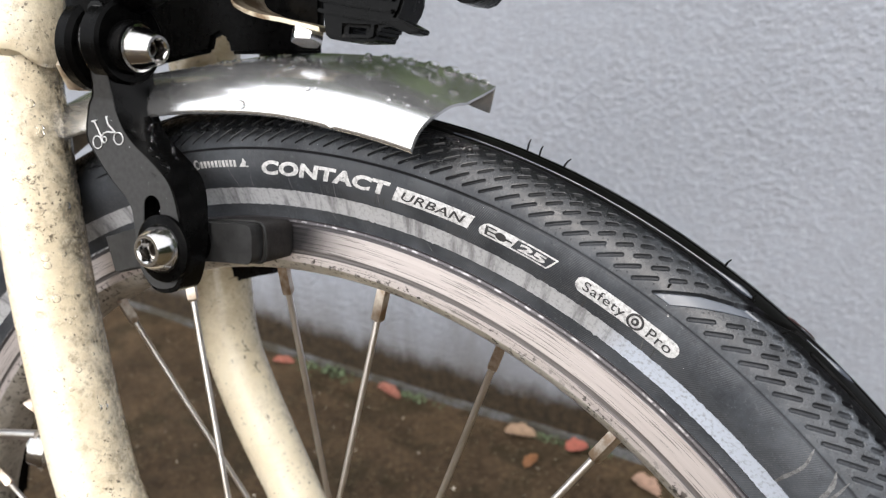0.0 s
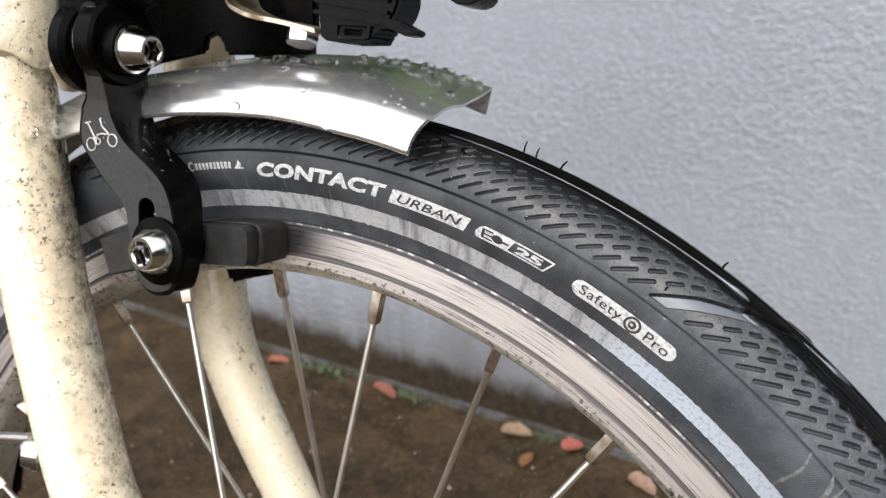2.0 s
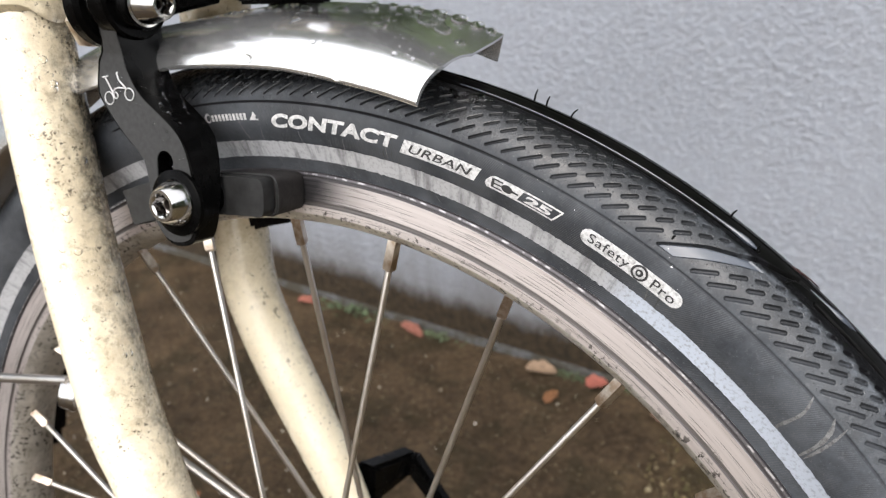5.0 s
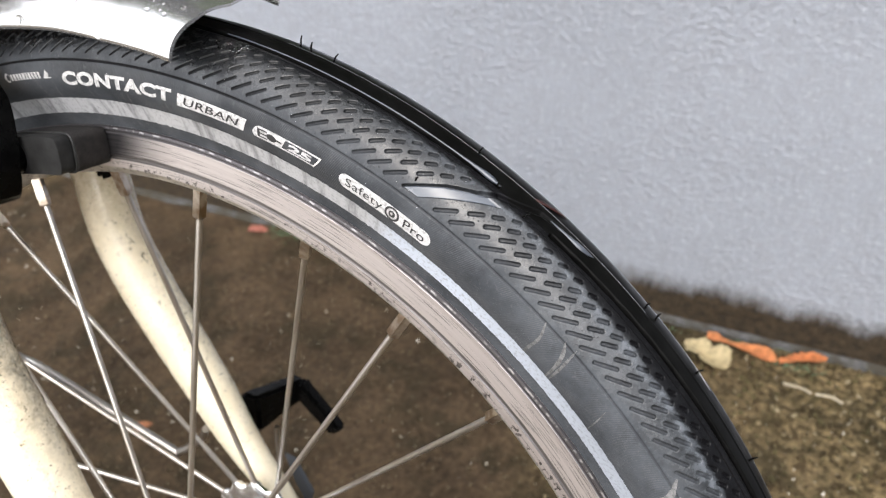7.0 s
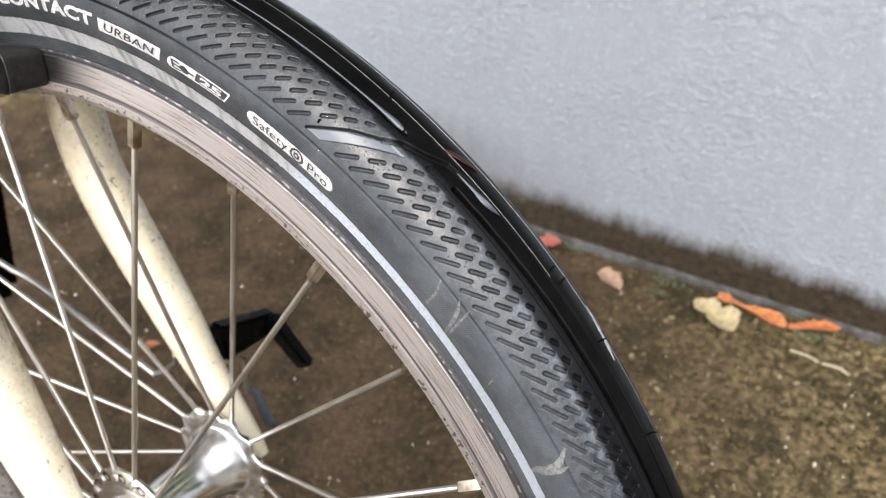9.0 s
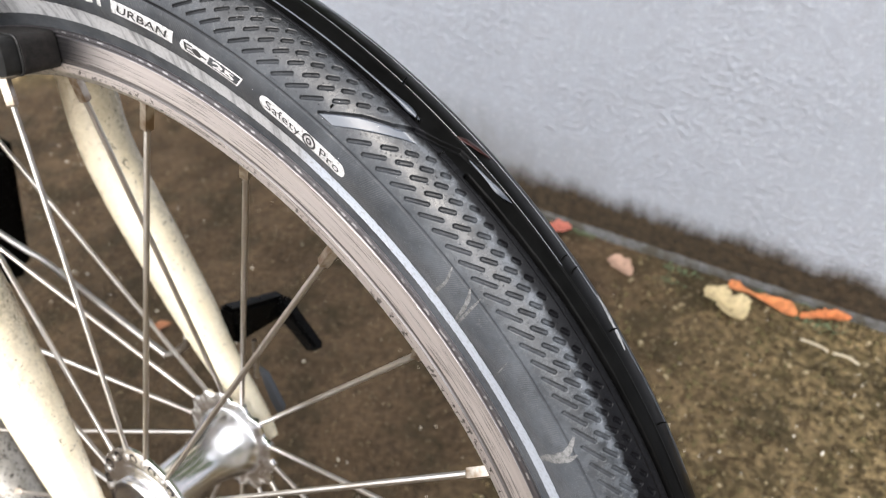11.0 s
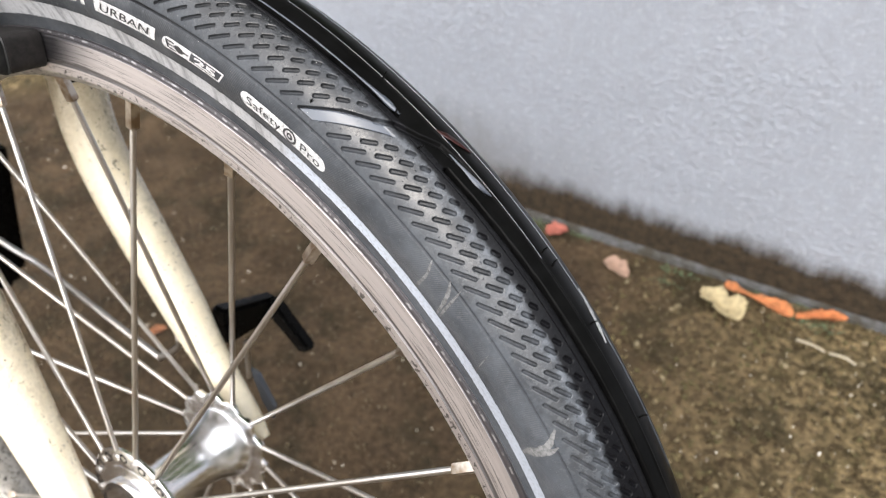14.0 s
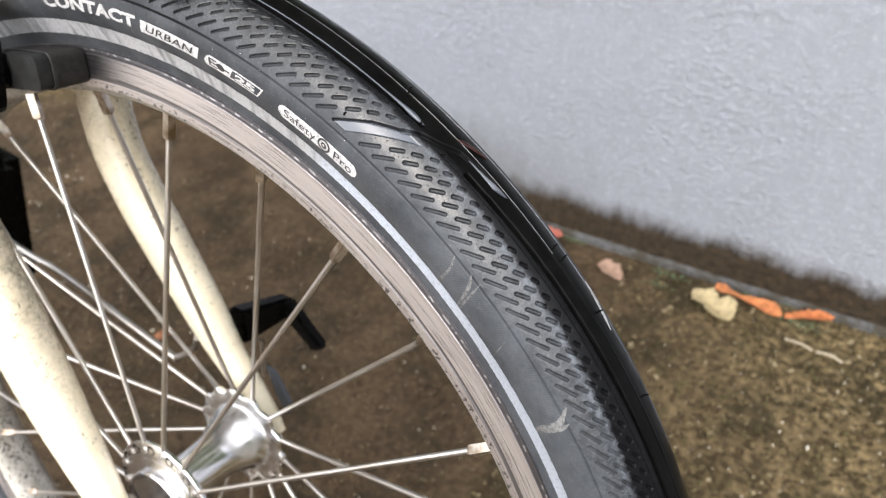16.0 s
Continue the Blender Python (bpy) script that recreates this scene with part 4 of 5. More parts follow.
# mould lines, and glossy ridges added to catch a highlight along the grooves
for w, t0, t1 in ((-0.0011, 46, 76), (0.0056, 30, 76)):
    part("mould_line", sweep([Vector(on_tyre(t, w, 0.0)) for t in np.linspace(t0, t1, 60)], 0.00016, 6), WETBAND, tyre)
for points, r in (
    ([(80.0, -0.0066), (73.0, -0.0065), (66.0, -0.0062), (62.0, -0.0060), (60.0, -0.0058), (58.8, -0.0057), (57.9, -0.0058)], (0.00018, 0.00018, 0.0002, 0.0002, 0.0004, 0.0007, 0.0001)),
    ([(54.2, -0.0033), (52.7, -0.0031), (51.7, -0.0029), (50.7, -0.0019)], (0.0001, 0.0004, 0.0007, 0.0001)),
):
    line = [Vector(on_tyre(p.x, p.y, 0.0)) for p in spline([(t, w, 0) for t, w in points], 5)]
    part("groove_glint", sweep(line, [v.x for v in spline([(k, 0, 0) for k in r], 5)], 8), WETBAND, tyre, "thin glossy ridge drawn as the groove's highlight")

# white mark along the far side of the crown
crack("crown_mark", [(43.0, 0.0068), (42.0, 0.0060), (41.2, 0.0052), (40.3, 0.0040), (39.4, 0.0027)], 0.0014, PRINT, "white mark on the crown")

# ---------------------------------------------------------------- rim, spokes, hub
RIM_HALF = [(0.0098, 0.1799), (0.0103, 0.1796), (0.0104, 0.1789), (0.0100, 0.1786), (0.0100, 0.1781), (0.0103, 0.1778), (0.0102, 0.1714), (0.0098, 0.1711), (0.0098, 0.1704), (0.0102, 0.1701), (0.0101, 0.1676), (0.0095, 0.1668), (0.0072, 0.1648), (0.0045, 0.1638), (0.0, 0.1634)]
RIM_LOOP = [(-y, r) for y, r in RIM_HALF] + [(y, r) for y, r in reversed(RIM_HALF[:-1])] + [(0.0085, 0.1797), (0.0082, 0.1740), (-0.0082, 0.1740), (-0.0085, 0.1797)]


def build_rim():
    n, k = 360, len(RIM_LOOP)
    verts, pol, faces, mats = [], [], [], []
    run = 0.0
    runs = [0.0]
    for (a, b), (c, d) in zip(RIM_LOOP, RIM_LOOP[1:]):
        run += math.hypot(c - a, d - b)
        runs.append(run)
    for i in range(n):
        a = math.tau * i / n
        for (y, r), u in zip(RIM_LOOP, runs):
            verts.append((r * math.cos(a), y, r * math.sin(a)))
            pol.append((abs(a - math.pi) * 0.172, u))
    for i in range(n):
        for j in range(k):
            faces.append((i * k + j, ((i + 1) % n) * k + j, ((i + 1) % n) * k + (j + 1) % k, i * k + (j + 1) % k))
            mats.append(1 if 10 <= j <= 17 else 0)
    me = mesh_from("rim", verts, faces, [RIM, RIMBED], mats)
    polar(me, pol)
    me.set_sharp_from_angle(angle=radians(30))
    return me


part("rim", build_rim(), None, bicycle, "brushed aluminium rim with scored brake track")

NEAR_FLANGE, FAR_FLANGE, HOLES = -0.0155, 0.0275, 0.0226
for k in range(28):
    deg = 83.8 + (4 - k) * 360 / 28
    a = radians(deg)
    near = k % 2 == 0
    out = Vector((math.cos(a), 0, math.sin(a)))
    tip = out * 0.1636 + Vector((0, -0.0035 if near else -0.0012, 0))
    root = out * HOLES + Vector((0, NEAR_FLANGE - 0.0005 if near else FAR_FLANGE + 0.0005, 0))
    d = (root - tip).normalized()
    neck = tip + d * 0.0105
    spoke = part("spoke", sweep([neck - d * 0.004, neck, root + d * 0.0005], 0.00097, 10), SPOKE, bicycle)
    nip = lathe([(0.0014, -0.002, 4), (0.0014, 0.0, 4), (0.0014, 0.0084, 4), (0.0012, 0.0089, 4), (0.0010, 0.0092)], along(tip, d), 16)
    part("nipple", nip, BRASS, spoke)

axis_y = along((0, 0, 0), (0, 1, 0))
hub = part("hub", lathe([(0.0105, -0.019), (0.0185, -0.0170), (0.0165, -0.0142), (0.0120, -0.0115), (0.0103, -0.006), (0.0102, 0.006), (0.0108, 0.0100), (0.0122, 0.0150), (0.0142, 0.0200), (0.0164, 0.0250), (0.0172, 0.0290), (0.0105, 0.031)], axis_y, 48), HUB, bicycle, "polished alloy hub shell")
for y, big, scallop in ((NEAR_FLANGE, 0.0258, 0.0), (FAR_FLANGE, 0.0238, 0.0010)):
    ring = lathe([(0.0160, -0.0014), (big - 0.001, -0.0013), (big, -0.0006), (big, 0.0006), (big - 0.001, 0.0013), (0.0160, 0.0014)], along((0, y, 0), (0, 1, 0)), 168)
    for v in ring.verts:                       # the far flange is scalloped between its spoke holes
        r = math.hypot(v.co.x, v.co.z)
        if r > 0.02 and scallop:
            wave = 1 + scallop / r * math.cos(14 * (math.atan2(v.co.z, v.co.x) - radians(83.8 + 360 / 28)))
            v.co.x, v.co.z = v.co.x * wave, v.co.z * wave
    flange = part("flange", ring, HUB, hub)
for k in range(28):
    a = radians(83.8 + (4 - k) * 360 / 28)
    near = k % 2 == 0
    y = NEAR_FLANGE - 0.0012 if near else FAR_FLANGE + 0.0012
    head = lathe([(0.0002, -0.0012), (0.0014, -0.0008), (0.0017, 0.0), (0.0017, 0.0006)], along((HOLES * math.cos(a), y, HOLES * math.sin(a)), (0, 1 if near else -1, 0)), 12)
    part("spoke_head", head, SPOKE, hub)
# dark discs laid on the flange to stand for its shaded holes
for k in range(28):
    a = radians(83.8 + (4 - k) * 360 / 28 + 2.2)
    hole = lathe([(0.0022, -0.0004), (0.0024, 0.0), (0.0016, 0.0001), (0.0002, -0.0003)], along((0.0226 * math.cos(a), NEAR_FLANGE - 0.0013, 0.0226 * math.sin(a)), (0, -1, 0)), 14)
    if k % 2:
        part("flange_hole", hole, DARKHOLE, hub)
part("bearing_cup", lathe([(0.0140, -0.0212), (0.0145, -0.0206), (0.0145, -0.0172), (0.0122, -0.0172), (0.0122, -0.0212), (0.0140, -0.0212)], axis_y, 40), HUB, hub)
part("dust_seal", lathe([(0.0040, -0.0190), (0.0040, -0.0202), (0.0122, -0.0202), (0.0122, -0.0190)], axis_y, 40), DARKHOLE, hub)
part("axle", lathe([(0.0036, -0.040), (0.0040, -0.039), (0.0040, 0.046), (0.0036, 0.047)], axis_y, 20), AXLE, hub, "dark oily steel axle")

# ---------------------------------------------------------------- fork
NEAR_BLADE = [(-0.1010, 0.2450), (-0.0979, 0.2177), (-0.0939, 0.1947), (-0.0847, 0.1510), (-0.0745, 0.1155), (-0.0655, 0.0899), (-0.0570, 0.0750), (-0.0397, 0.0440), (-0.0222, 0.0226), (-0.0020, 0.0010), (0.0060, -0.0070)]
FAR_BLADE = [(-0.0975, 0.2450), (-0.0940, 0.2177), (-0.0895, 0.1800), (-0.0826, 0.1366), (-0.0779, 0.1140), (-0.0670, 0.0929), (-0.0535, 0.0725), (-0.0357, 0.0465), (-0.0222, 0.0260), (-0.0010, 0.0010), (0.0080, -0.0070)]
RADII = [0.0121, 0.0121, 0.0121, 0.0121, 0.0121, 0.0121, 0.0117, 0.0106, 0.0086, 0.0058, 0.0024]


def blade(line, y, thick):
    flare = (-1 if y < 0 else 0)
    pts = spline([(x, y + flare * float(np.interp(z, [-0.007, 0.001, 0.0226, 0.044, 0.060], [0.0070, 0.0062, 0.0032, 0.0008, 0.0])), z) for x, z in line], 8)
    rr = [v.x * thick for v in spline([(r, 0, 0) for r in RADII], 8)]
    return sweep(pts, rr, 32)


blades = []
for line, y, crown_y, thick in ((NEAR_BLADE, -0.0300, -0.018, 1.0), (FAR_BLADE, 0.0440, 0.032, 0.9)):
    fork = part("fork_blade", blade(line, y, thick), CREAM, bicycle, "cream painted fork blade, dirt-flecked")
    blades.append(fork)
    top = Vector((line[1][0], y, line[1][1]))
    lug = sweep(spline([top + Vector((0.0010, 0, -0.0065)), top + Vector((-0.0016, (crown_y - y) * 0.1, 0.014)), top + Vector((-0.005, crown_y - y, 0.045)), top + Vector((-0.008, crown_y - y, 0.075))], 8), [0.0133 * thick] + [0.0143 * thick] * 24, 32)
    for v in lug.verts:
        fade = max(0.0, 1 - (v.co.z - top.z + 0.008) / 0.024)
        v.co.z += fade * float(np.interp((v.co.x - top.x) / thick, [-0.014, -0.004, 0.006, 0.0115, 0.0145], [-0.007, 0.001, 0.008, 0.008, 0.002]))
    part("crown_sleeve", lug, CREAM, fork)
    part("dropout", block((0.014, 0.004, 0.020) if y < 0 else (0.006, 0.004, 0.012), Matrix.Translation((0.0, y - 0.006 if y < 0 else y, -0.004)) @ pose(0, 0, 0, 0, 35, 0), 0.0015), CREAM, fork)

# ---------------------------------------------------------------- mudguard
# a rounded skirt up to a crease, then a flat top and a turned-down far edge
GUARD_PROFILE = [(-0.0091 - 0.0172 * math.cos(radians(a)) ** 0.9, 0.2084 + 0.0123 * math.sin(radians(a)) ** 0.9) for a in (0, 9, 18, 28, 38, 49, 60, 70, 80, 88)]
GUARD_PROFILE += [(-0.0080, 0.2210), (-0.0042, 0.2216), (0.0040, 0.2228), (0.0111, 0.2241), (0.0132, 0.2247), (0.0138, 0.2240), (0.0141, 0.2180)]


def guard_rise(t, y=0.0):
    """How the mudguard strays from a circle, by the angle in degrees; its near edge hangs a little lower."""
    low = float(np.interp(t, [80, 83, 86, 91, 97, 103, 112], [-0.0011, -0.0008, -0.0006, 0.0005, 0.0010, 0.0021, 0.0033]))
    high = float(np.interp(t, [79.3, 80.5, 82.2, 84.4, 86.6, 93, 103, 112], [-0.0010, -0.0008, -0.0001, 0.0009, 0.0014, 0.0019, 0.0032, 0.0062]))
    return low + (high - low) * float(np.interp(y, [-0.0263, -0.0091], [0, 1]))


def guard_end(y):
    """The angle at which the mudguard is cut off."""
    return float(np.interp(y, [-0.0263, -0.0205, -0.0091, 0.0040, 0.0132], [80.2, 79.6, 79.35, 79.8, 80.1]))


def on_guard(t, k, lift=0.0):
    """A point on the mudguard's outside, at t degrees and k (0 to 1) across from its near edge."""
    pts = GUARD_LINE
    i = min(int(k * (len(pts) - 1)), len(pts) - 2)
    f = k * (len(pts) - 1) - i
    y, r = (pts[i][j] + (pts[i + 1][j] - pts[i][j]) * f for j in (0, 1))
    ty, tr = pts[i + 1][0] - pts[i][0], pts[i + 1][1] - pts[i][1]
    q = math.hypot(ty, tr)
    y, r = y - tr / q * lift, r + ty / q * lift + guard_rise(t, y)
    a = radians(t)
    return Vector((r * math.cos(a), y, r * math.sin(a))), Vector((ty / q * math.cos(a), -tr / q, ty / q * math.sin(a)))


GUARD_LINE = [(p.x, p.y) for p in spline([(y, r, 0) for y, r in GUARD_PROFILE], 4)]


def build_guard():
    bm = bmesh.new()
    pts = GUARD_LINE
    loop = pts + [(y * 0.975, r - 0.0007) for y, r in reversed(pts)]
    rings = []
    for i in range(181):
        ring = []
        for y, r in loop:
            deg = guard_end(y) + (215 - guard_end(y)) * (i / 180) ** 1.3
            r += guard_rise(deg, y)
            ring.append(bm.verts.new((r * math.cos(radians(deg)), y, r * math.sin(radians(deg)))))
        rings.append(ring)
    k = len(loop)
    for a, b in zip(rings, rings[1:]):
        for j in range(k):
            bm.faces.new((a[j], b[j], b[(j + 1) % k], a[(j + 1) % k]))
    bm.faces.new(rings[0])
    bm.faces.new(rings[-1])
    return bm


guard = part("mudguard", build_guard(), GUARD, bicycle, "silver mudguard beaded with rain", sharp=50)

# ---------------------------------------------------------------- brake
ARM = [(-0.0265, 0.1605), (-0.0238, 0.1650), (-0.0230, 0.1710), (-0.0243, 0.1783), (-0.0272, 0.1868), (-0.0321, 0.1920), (-0.0432, 0.1989), (-0.0482, 0.2055), (-0.0488, 0.2131), (-0.0482, 0.2186), (-0.0478, 0.2278), (-0.0490, 0.2330), (-0.0540, 0.2325), (-0.0542, 0.2252), (-0.0545, 0.2171), (-0.0560, 0.2106), (-0.0588, 0.2060), (-0.0598, 0.1985), (-0.0564, 0.1935), (-0.0507, 0.1878), (-0.0432, 0.1815), (-0.0410, 0.1740), (-0.0398, 0.1655), (-0.0340, 0.1595)]
arm_line = [(p.x, p.y) for p in spline([(x, z, 0) for x, z in ARM], 4, True)]
slot = [(-0.0349 + 0.0030 * math.cos(a), (0.1822 if math.sin(a) > 0 else 0.1760) + 0.0030 * math.sin(a)) for a in (math.tau * (k + 0.5) / 20 for k in range(20))]


def swell(z):
    """How far the arm's face comes forward towards its eye."""
    return float(np.interp(z, [0.204, 0.209, 0.214, 0.218], [0.0, 0.0006, 0.0022, 0.0036]))


def build_arm(face, back, holes=()):
    """The arm grows thicker towards its pivot."""
    bm = slab(arm_line, face, back, 0.0015, holes)
    mid = (face + back) / 2
    sign = 1 if back > face else -1
    for v in bm.verts:
        if (v.co.y - mid) * sign > 0:
            v.co.y += sign * float(np.interp(v.co.z, [0.170, 0.195, 0.220], [-0.0030, 0.0030, 0.0060]))
        v.co.y -= sign * swell(v.co.z)
    return bm


arm = part("brake_arm", build_arm(-0.0370, -0.0265, [slot]), ARMSIDE, bicycle, "black forged brake arm with silver pictogram")
arm_skin = slab([(x + (-0.0425 - x) * 0.06, z + (0.195 - z) * 0.03) for x, z in arm_line], -0.03712, -0.0368, 0, [slot])
bmesh.ops.subdivide_edges(arm_skin, edges=arm_skin.edges[:], cuts=2)
for v in arm_skin.verts:
    v.co.y -= swell(v.co.z)
part("arm_face", arm_skin, ARMFACE, arm, "satin grey machined face")

# small folded-cycle pictogram
icon = bmesh.new()
for cx, cz, rx, rz in ((-0.0549, 0.1970, 0.0017, 0.0017), (-0.0470, 0.1988, 0.0017, 0.0016), (-0.0523, 0.1980, 0.0008, 0.0008)):
    sweep([(cx + rx * math.cos(a), -0.0373, cz + rz * math.sin(a)) for a in np.linspace(0, math.tau, 25)], 0.00017, 6, 1, icon)
for line in ([(-0.0571, 0.2024), (-0.0551, 0.2029)], [(-0.0562, 0.2026), (-0.0535, 0.1988)], [(-0.0537, 0.1984), (-0.0524, 0.1998), (-0.0509, 0.2002), (-0.0482, 0.2003)], [(-0.0515, 0.2039), (-0.0509, 0.2022), (-0.0482, 0.2003)], [(-0.0517, 0.2040), (-0.0511, 0.2042)]):
    sweep([(x, -0.0373, z) for x, z in line], 0.00021, 6, 1, icon)
part("pictogram", icon, PRINT, arm, "thin silver cycle pictogram")


def cone_bolt(name, m, r0, r1, h, parent, mat=CHROME):
    ob = part(name, lathe([(r0 * 1.12, -0.0012), (r0 * 1.12, 0.0004), (r0, 0.0006), (r0, 0.0012), (r1 + 0.0004, h - 0.0004), (r1, h), (r1 * 0.80, h), (r1 * 0.66, h - 0.0005, 6), (r1 * 0.64, h - 0.0034, 6), (r1 * 0.1, h - 0.0040, 6)], m, 48), mat, parent, "polished hex-socket bolt")
    part("socket", lathe([(r1 * 0.42, h - 0.0036), (r1 * 0.44, h - 0.0026), (r1 * 0.34, h - 0.0026), (r1 * 0.30, h - 0.0036)], m, 24), AXLE, ob)
    return ob


cone_bolt("pad_bolt", along((-0.0300, -0.0382, 0.1720), (0, -1, 0)), 0.0066, 0.0042, 0.0055, arm)
part("washer", lathe([(0.0085, -0.001), (0.0090, -0.0006), (0.0090, 0.0006), (0.0085, 0.001)], along((-0.0300, -0.0378, 0.1718), (0, -1, 0)), 36), BLACK, arm)
cone_bolt("pivot_bolt", along((-0.0430, -0.0340, 0.2226), (1, 0, 0)), 0.0055, 0.0036, 0.0070, arm)
part("arm_eye", lathe([(0.0070, -0.0035), (0.0104, -0.0034), (0.0112, -0.0026), (0.0112, 0.0026), (0.0104, 0.0034), (0.0070, 0.0035)], along((-0.0502, -0.0330, 0.2240), (1, 0, 0)), 48), BLACK, arm)
part("pivot_boss", lathe([(0.0066, -0.004), (0.0070, -0.003), (0.0070, 0.0030), (0.0066, 0.0035)], along((-0.0465, -0.0340, 0.2226), (1, 0, 0)), 36), BLACK, arm)
part("spacer", lathe([(0.0095, -0.001), (0.0100, -0.0006), (0.0100, 0.0006), (0.0095, 0.001)], along((-0.0546, -0.0330, 0.2232), (1, 0, 0)), 40), CHROME, arm)
part("pivot_disc", lathe([(0.0112, -0.0030), (0.0124, -0.0018), (0.0124, 0.0018), (0.0112, 0.0030)], along((-0.0588, -0.0330, 0.2225), (1, 0, 0)), 40), BLACK, arm)
part("pivot_nut", lathe([(0.0060, -0.003, 6), (0.0064, -0.002, 6), (0.0064, 0.002, 6), (0.0060, 0.003, 6)], along((-0.0645, -0.0330, 0.2165), (1, 0, 0)), 36), BRASS, arm)


def arc_block(r0, r1, t0, t1, y0, y1, n=16, bevel=0.001):
    line = [(r1 * math.cos(radians(t)), r1 * math.sin(radians(t))) for t in np.linspace(t0, t1, n)]
    line += [(r0 * math.cos(radians(t)), r0 * math.sin(radians(t))) for t in np.linspace(t1, t0, n)]
    return slab(line, y0, y1, bevel)


def pad_line(r0, r1, t0, t1, n=14):
    mid, half = (r0 + r1) / 2, (r1 - r0) / 2
    da = math.degrees(half / mid)
    out = []
    for k in range(n + 1):
        a = -math.pi / 2 + math.pi * k / n
        t = radians(t0 + da * 0.6 * (1 - abs(math.cos(a)) ** 0.6))
        r = mid - half * math.copysign(abs(math.sin(a)) ** 0.6, math.sin(a))
        out.append((r * math.cos(t), r * math.sin(t)))
    for t in np.linspace(t0 + da * 0.8, t1 - da * 0.4, 12):
        out.append((r0 * math.cos(radians(t)), r0 * math.sin(radians(t))))
    for t in np.linspace(t1 - da * 0.4, t0 + da * 0.8, 12):
        out.append((r1 * math.cos(radians(t)), r1 * math.sin(radians(t))))
    return out


pad = part("brake_pad", slab(pad_line(0.1688, 0.1796, 92.9, 113.4), -0.0215, -0.0106, 0.0016), PADBROWN, arm, "black rubber brake pad")
part("pad_plate", slab(pad_line(0.1690, 0.1798, 93.4, 112.0), -0.0262, -0.0216, 0.0016), PADRUBBER, arm, "black pad holder")
ridge = [(x, -0.0217, z) for x, z in pad_line(0.1688, 0.1800, 93.1, 112.8)]
part("pad_rib", sweep(ridge + ridge[:1], 0.0004, 6), PADRUBBER, arm)
part("pad_post", lathe([(0.0055, 0.0), (0.0055, 0.008)], along((-0.0300, -0.0310, 0.1718), (0, 1, 0)), 24), BLACK, arm)
far_arm = part("brake_arm", build_arm(0.0500, 0.0395), BLACK, bicycle, "black forged brake arm")
part("brake_pad", slab(pad_line(0.1650, 0.1780, 89.5, 113.4), 0.0106, 0.0240, 0.0012), PLASTIC, far_arm)
part("pad_holder", arc_block(0.1568, 0.1660, 106.0, 113.0, 0.0250, 0.0330, 12, 0.0015), PLASTIC, far_arm)

BODY = [(-0.1124, 0.2632), (-0.1070, 0.2081), (-0.0908, 0.2140), (-0.0736, 0.2194), (-0.0545, 0.2238), (-0.0535, 0.2280), (-0.0508, 0.2293), (-0.0478, 0.2282), (-0.0466, 0.2236), (-0.0146, 0.2256), (-0.0132, 0.2326), (-0.0156, 0.2632)]
caliper = part("brake_bridge", slab(BODY, 0.0040, 0.0068, 0.0010), BLACK, bicycle, "black brake bridge over the mudguard")
part("bridge_link", sweep(spline([(-0.0600, -0.0330, 0.2270), (-0.0590, -0.0300, 0.2400), (-0.0540, -0.0100, 0.2520), (-0.0520, 0.0100, 0.2540), (-0.0540, 0.0350, 0.2500), (-0.0580, 0.0450, 0.2240)], 6), 0.0085, 20), BLACK, caliper)
part("cable_boss", lathe([(0.006, 0), (0.0068, 0.001), (0.0068, 0.016), (0.005, 0.018)], along((-0.0560, -0.0300, 0.2350), (0.8, -0.1, 0.3)), 28), BLACK, caliper)

# lamp and bracket above the mudguard
LAMP = [(0.0000, 0.2700), (0.0003, 0.2458), (0.0013, 0.2350), (0.0023, 0.2298), (0.0039, 0.2288), (0.0082, 0.2284), (0.0165, 0.2289), (0.0177, 0.2297), (0.0178, 0.2321), (0.0216, 0.2326), (0.0239, 0.2361), (0.0246, 0.2384), (0.0246, 0.2700)]
WINDOW = [(0.0084, 0.2320), (0.0152, 0.2320), (0.0150, 0.2303), (0.0084, 0.2303)]
lamp = part("front_lamp", slab(LAMP, -0.0160, -0.0040, 0.0008, [WINDOW]), PLASTIC, bicycle, "black plastic lamp housing")
part("lamp_lever", slab([(0.0205, 0.2330), (0.0237, 0.2345), (0.0271, 0.2339), (0.0321, 0.2319), (0.0319, 0.2310), (0.0290, 0.2307), (0.0237, 0.2326)], -0.0200, -0.0140, 0.0005), PLASTIC, lamp)
for z in (0.2345, 0.2372, 0.2400):
    part("housing_rib", block((0.022, 0.0016, 0.0010), Matrix.Translation((0.0115, -0.0164, z)) @ pose(0, 0, 0, 0, 6, 0), 0.0003), PLASTIC, lamp)
part("lens_hood", slab([(0.0240, 0.2560), (0.0240, 0.2520), (0.0367, 0.2448), (0.0380, 0.2396), (0.0398, 0.2387), (0.0430, 0.2385), (0.0452, 0.2393), (0.0462, 0.2405), (0.0458, 0.2560)], -0.0160, -0.0060, 0.0008), PLASTIC, lamp)
bracket_line = [(-0.0300, 0.2420), (-0.0279, 0.2375), (-0.0243, 0.2356), (-0.0185, 0.2342), (-0.0110, 0.2334), (0.0009, 0.2316)]
top_line = [(p.x, p.y) for p in spline([(x, z, 0) for x, z in bracket_line], 5)]
part("lamp_bracket", slab(top_line + [(x + 0.0002, z - 0.0012) for x, z in reversed(top_line)], -0.0165, -0.0020, 0.0003), STEELPLATE, lamp, "thin bent steel bracket")
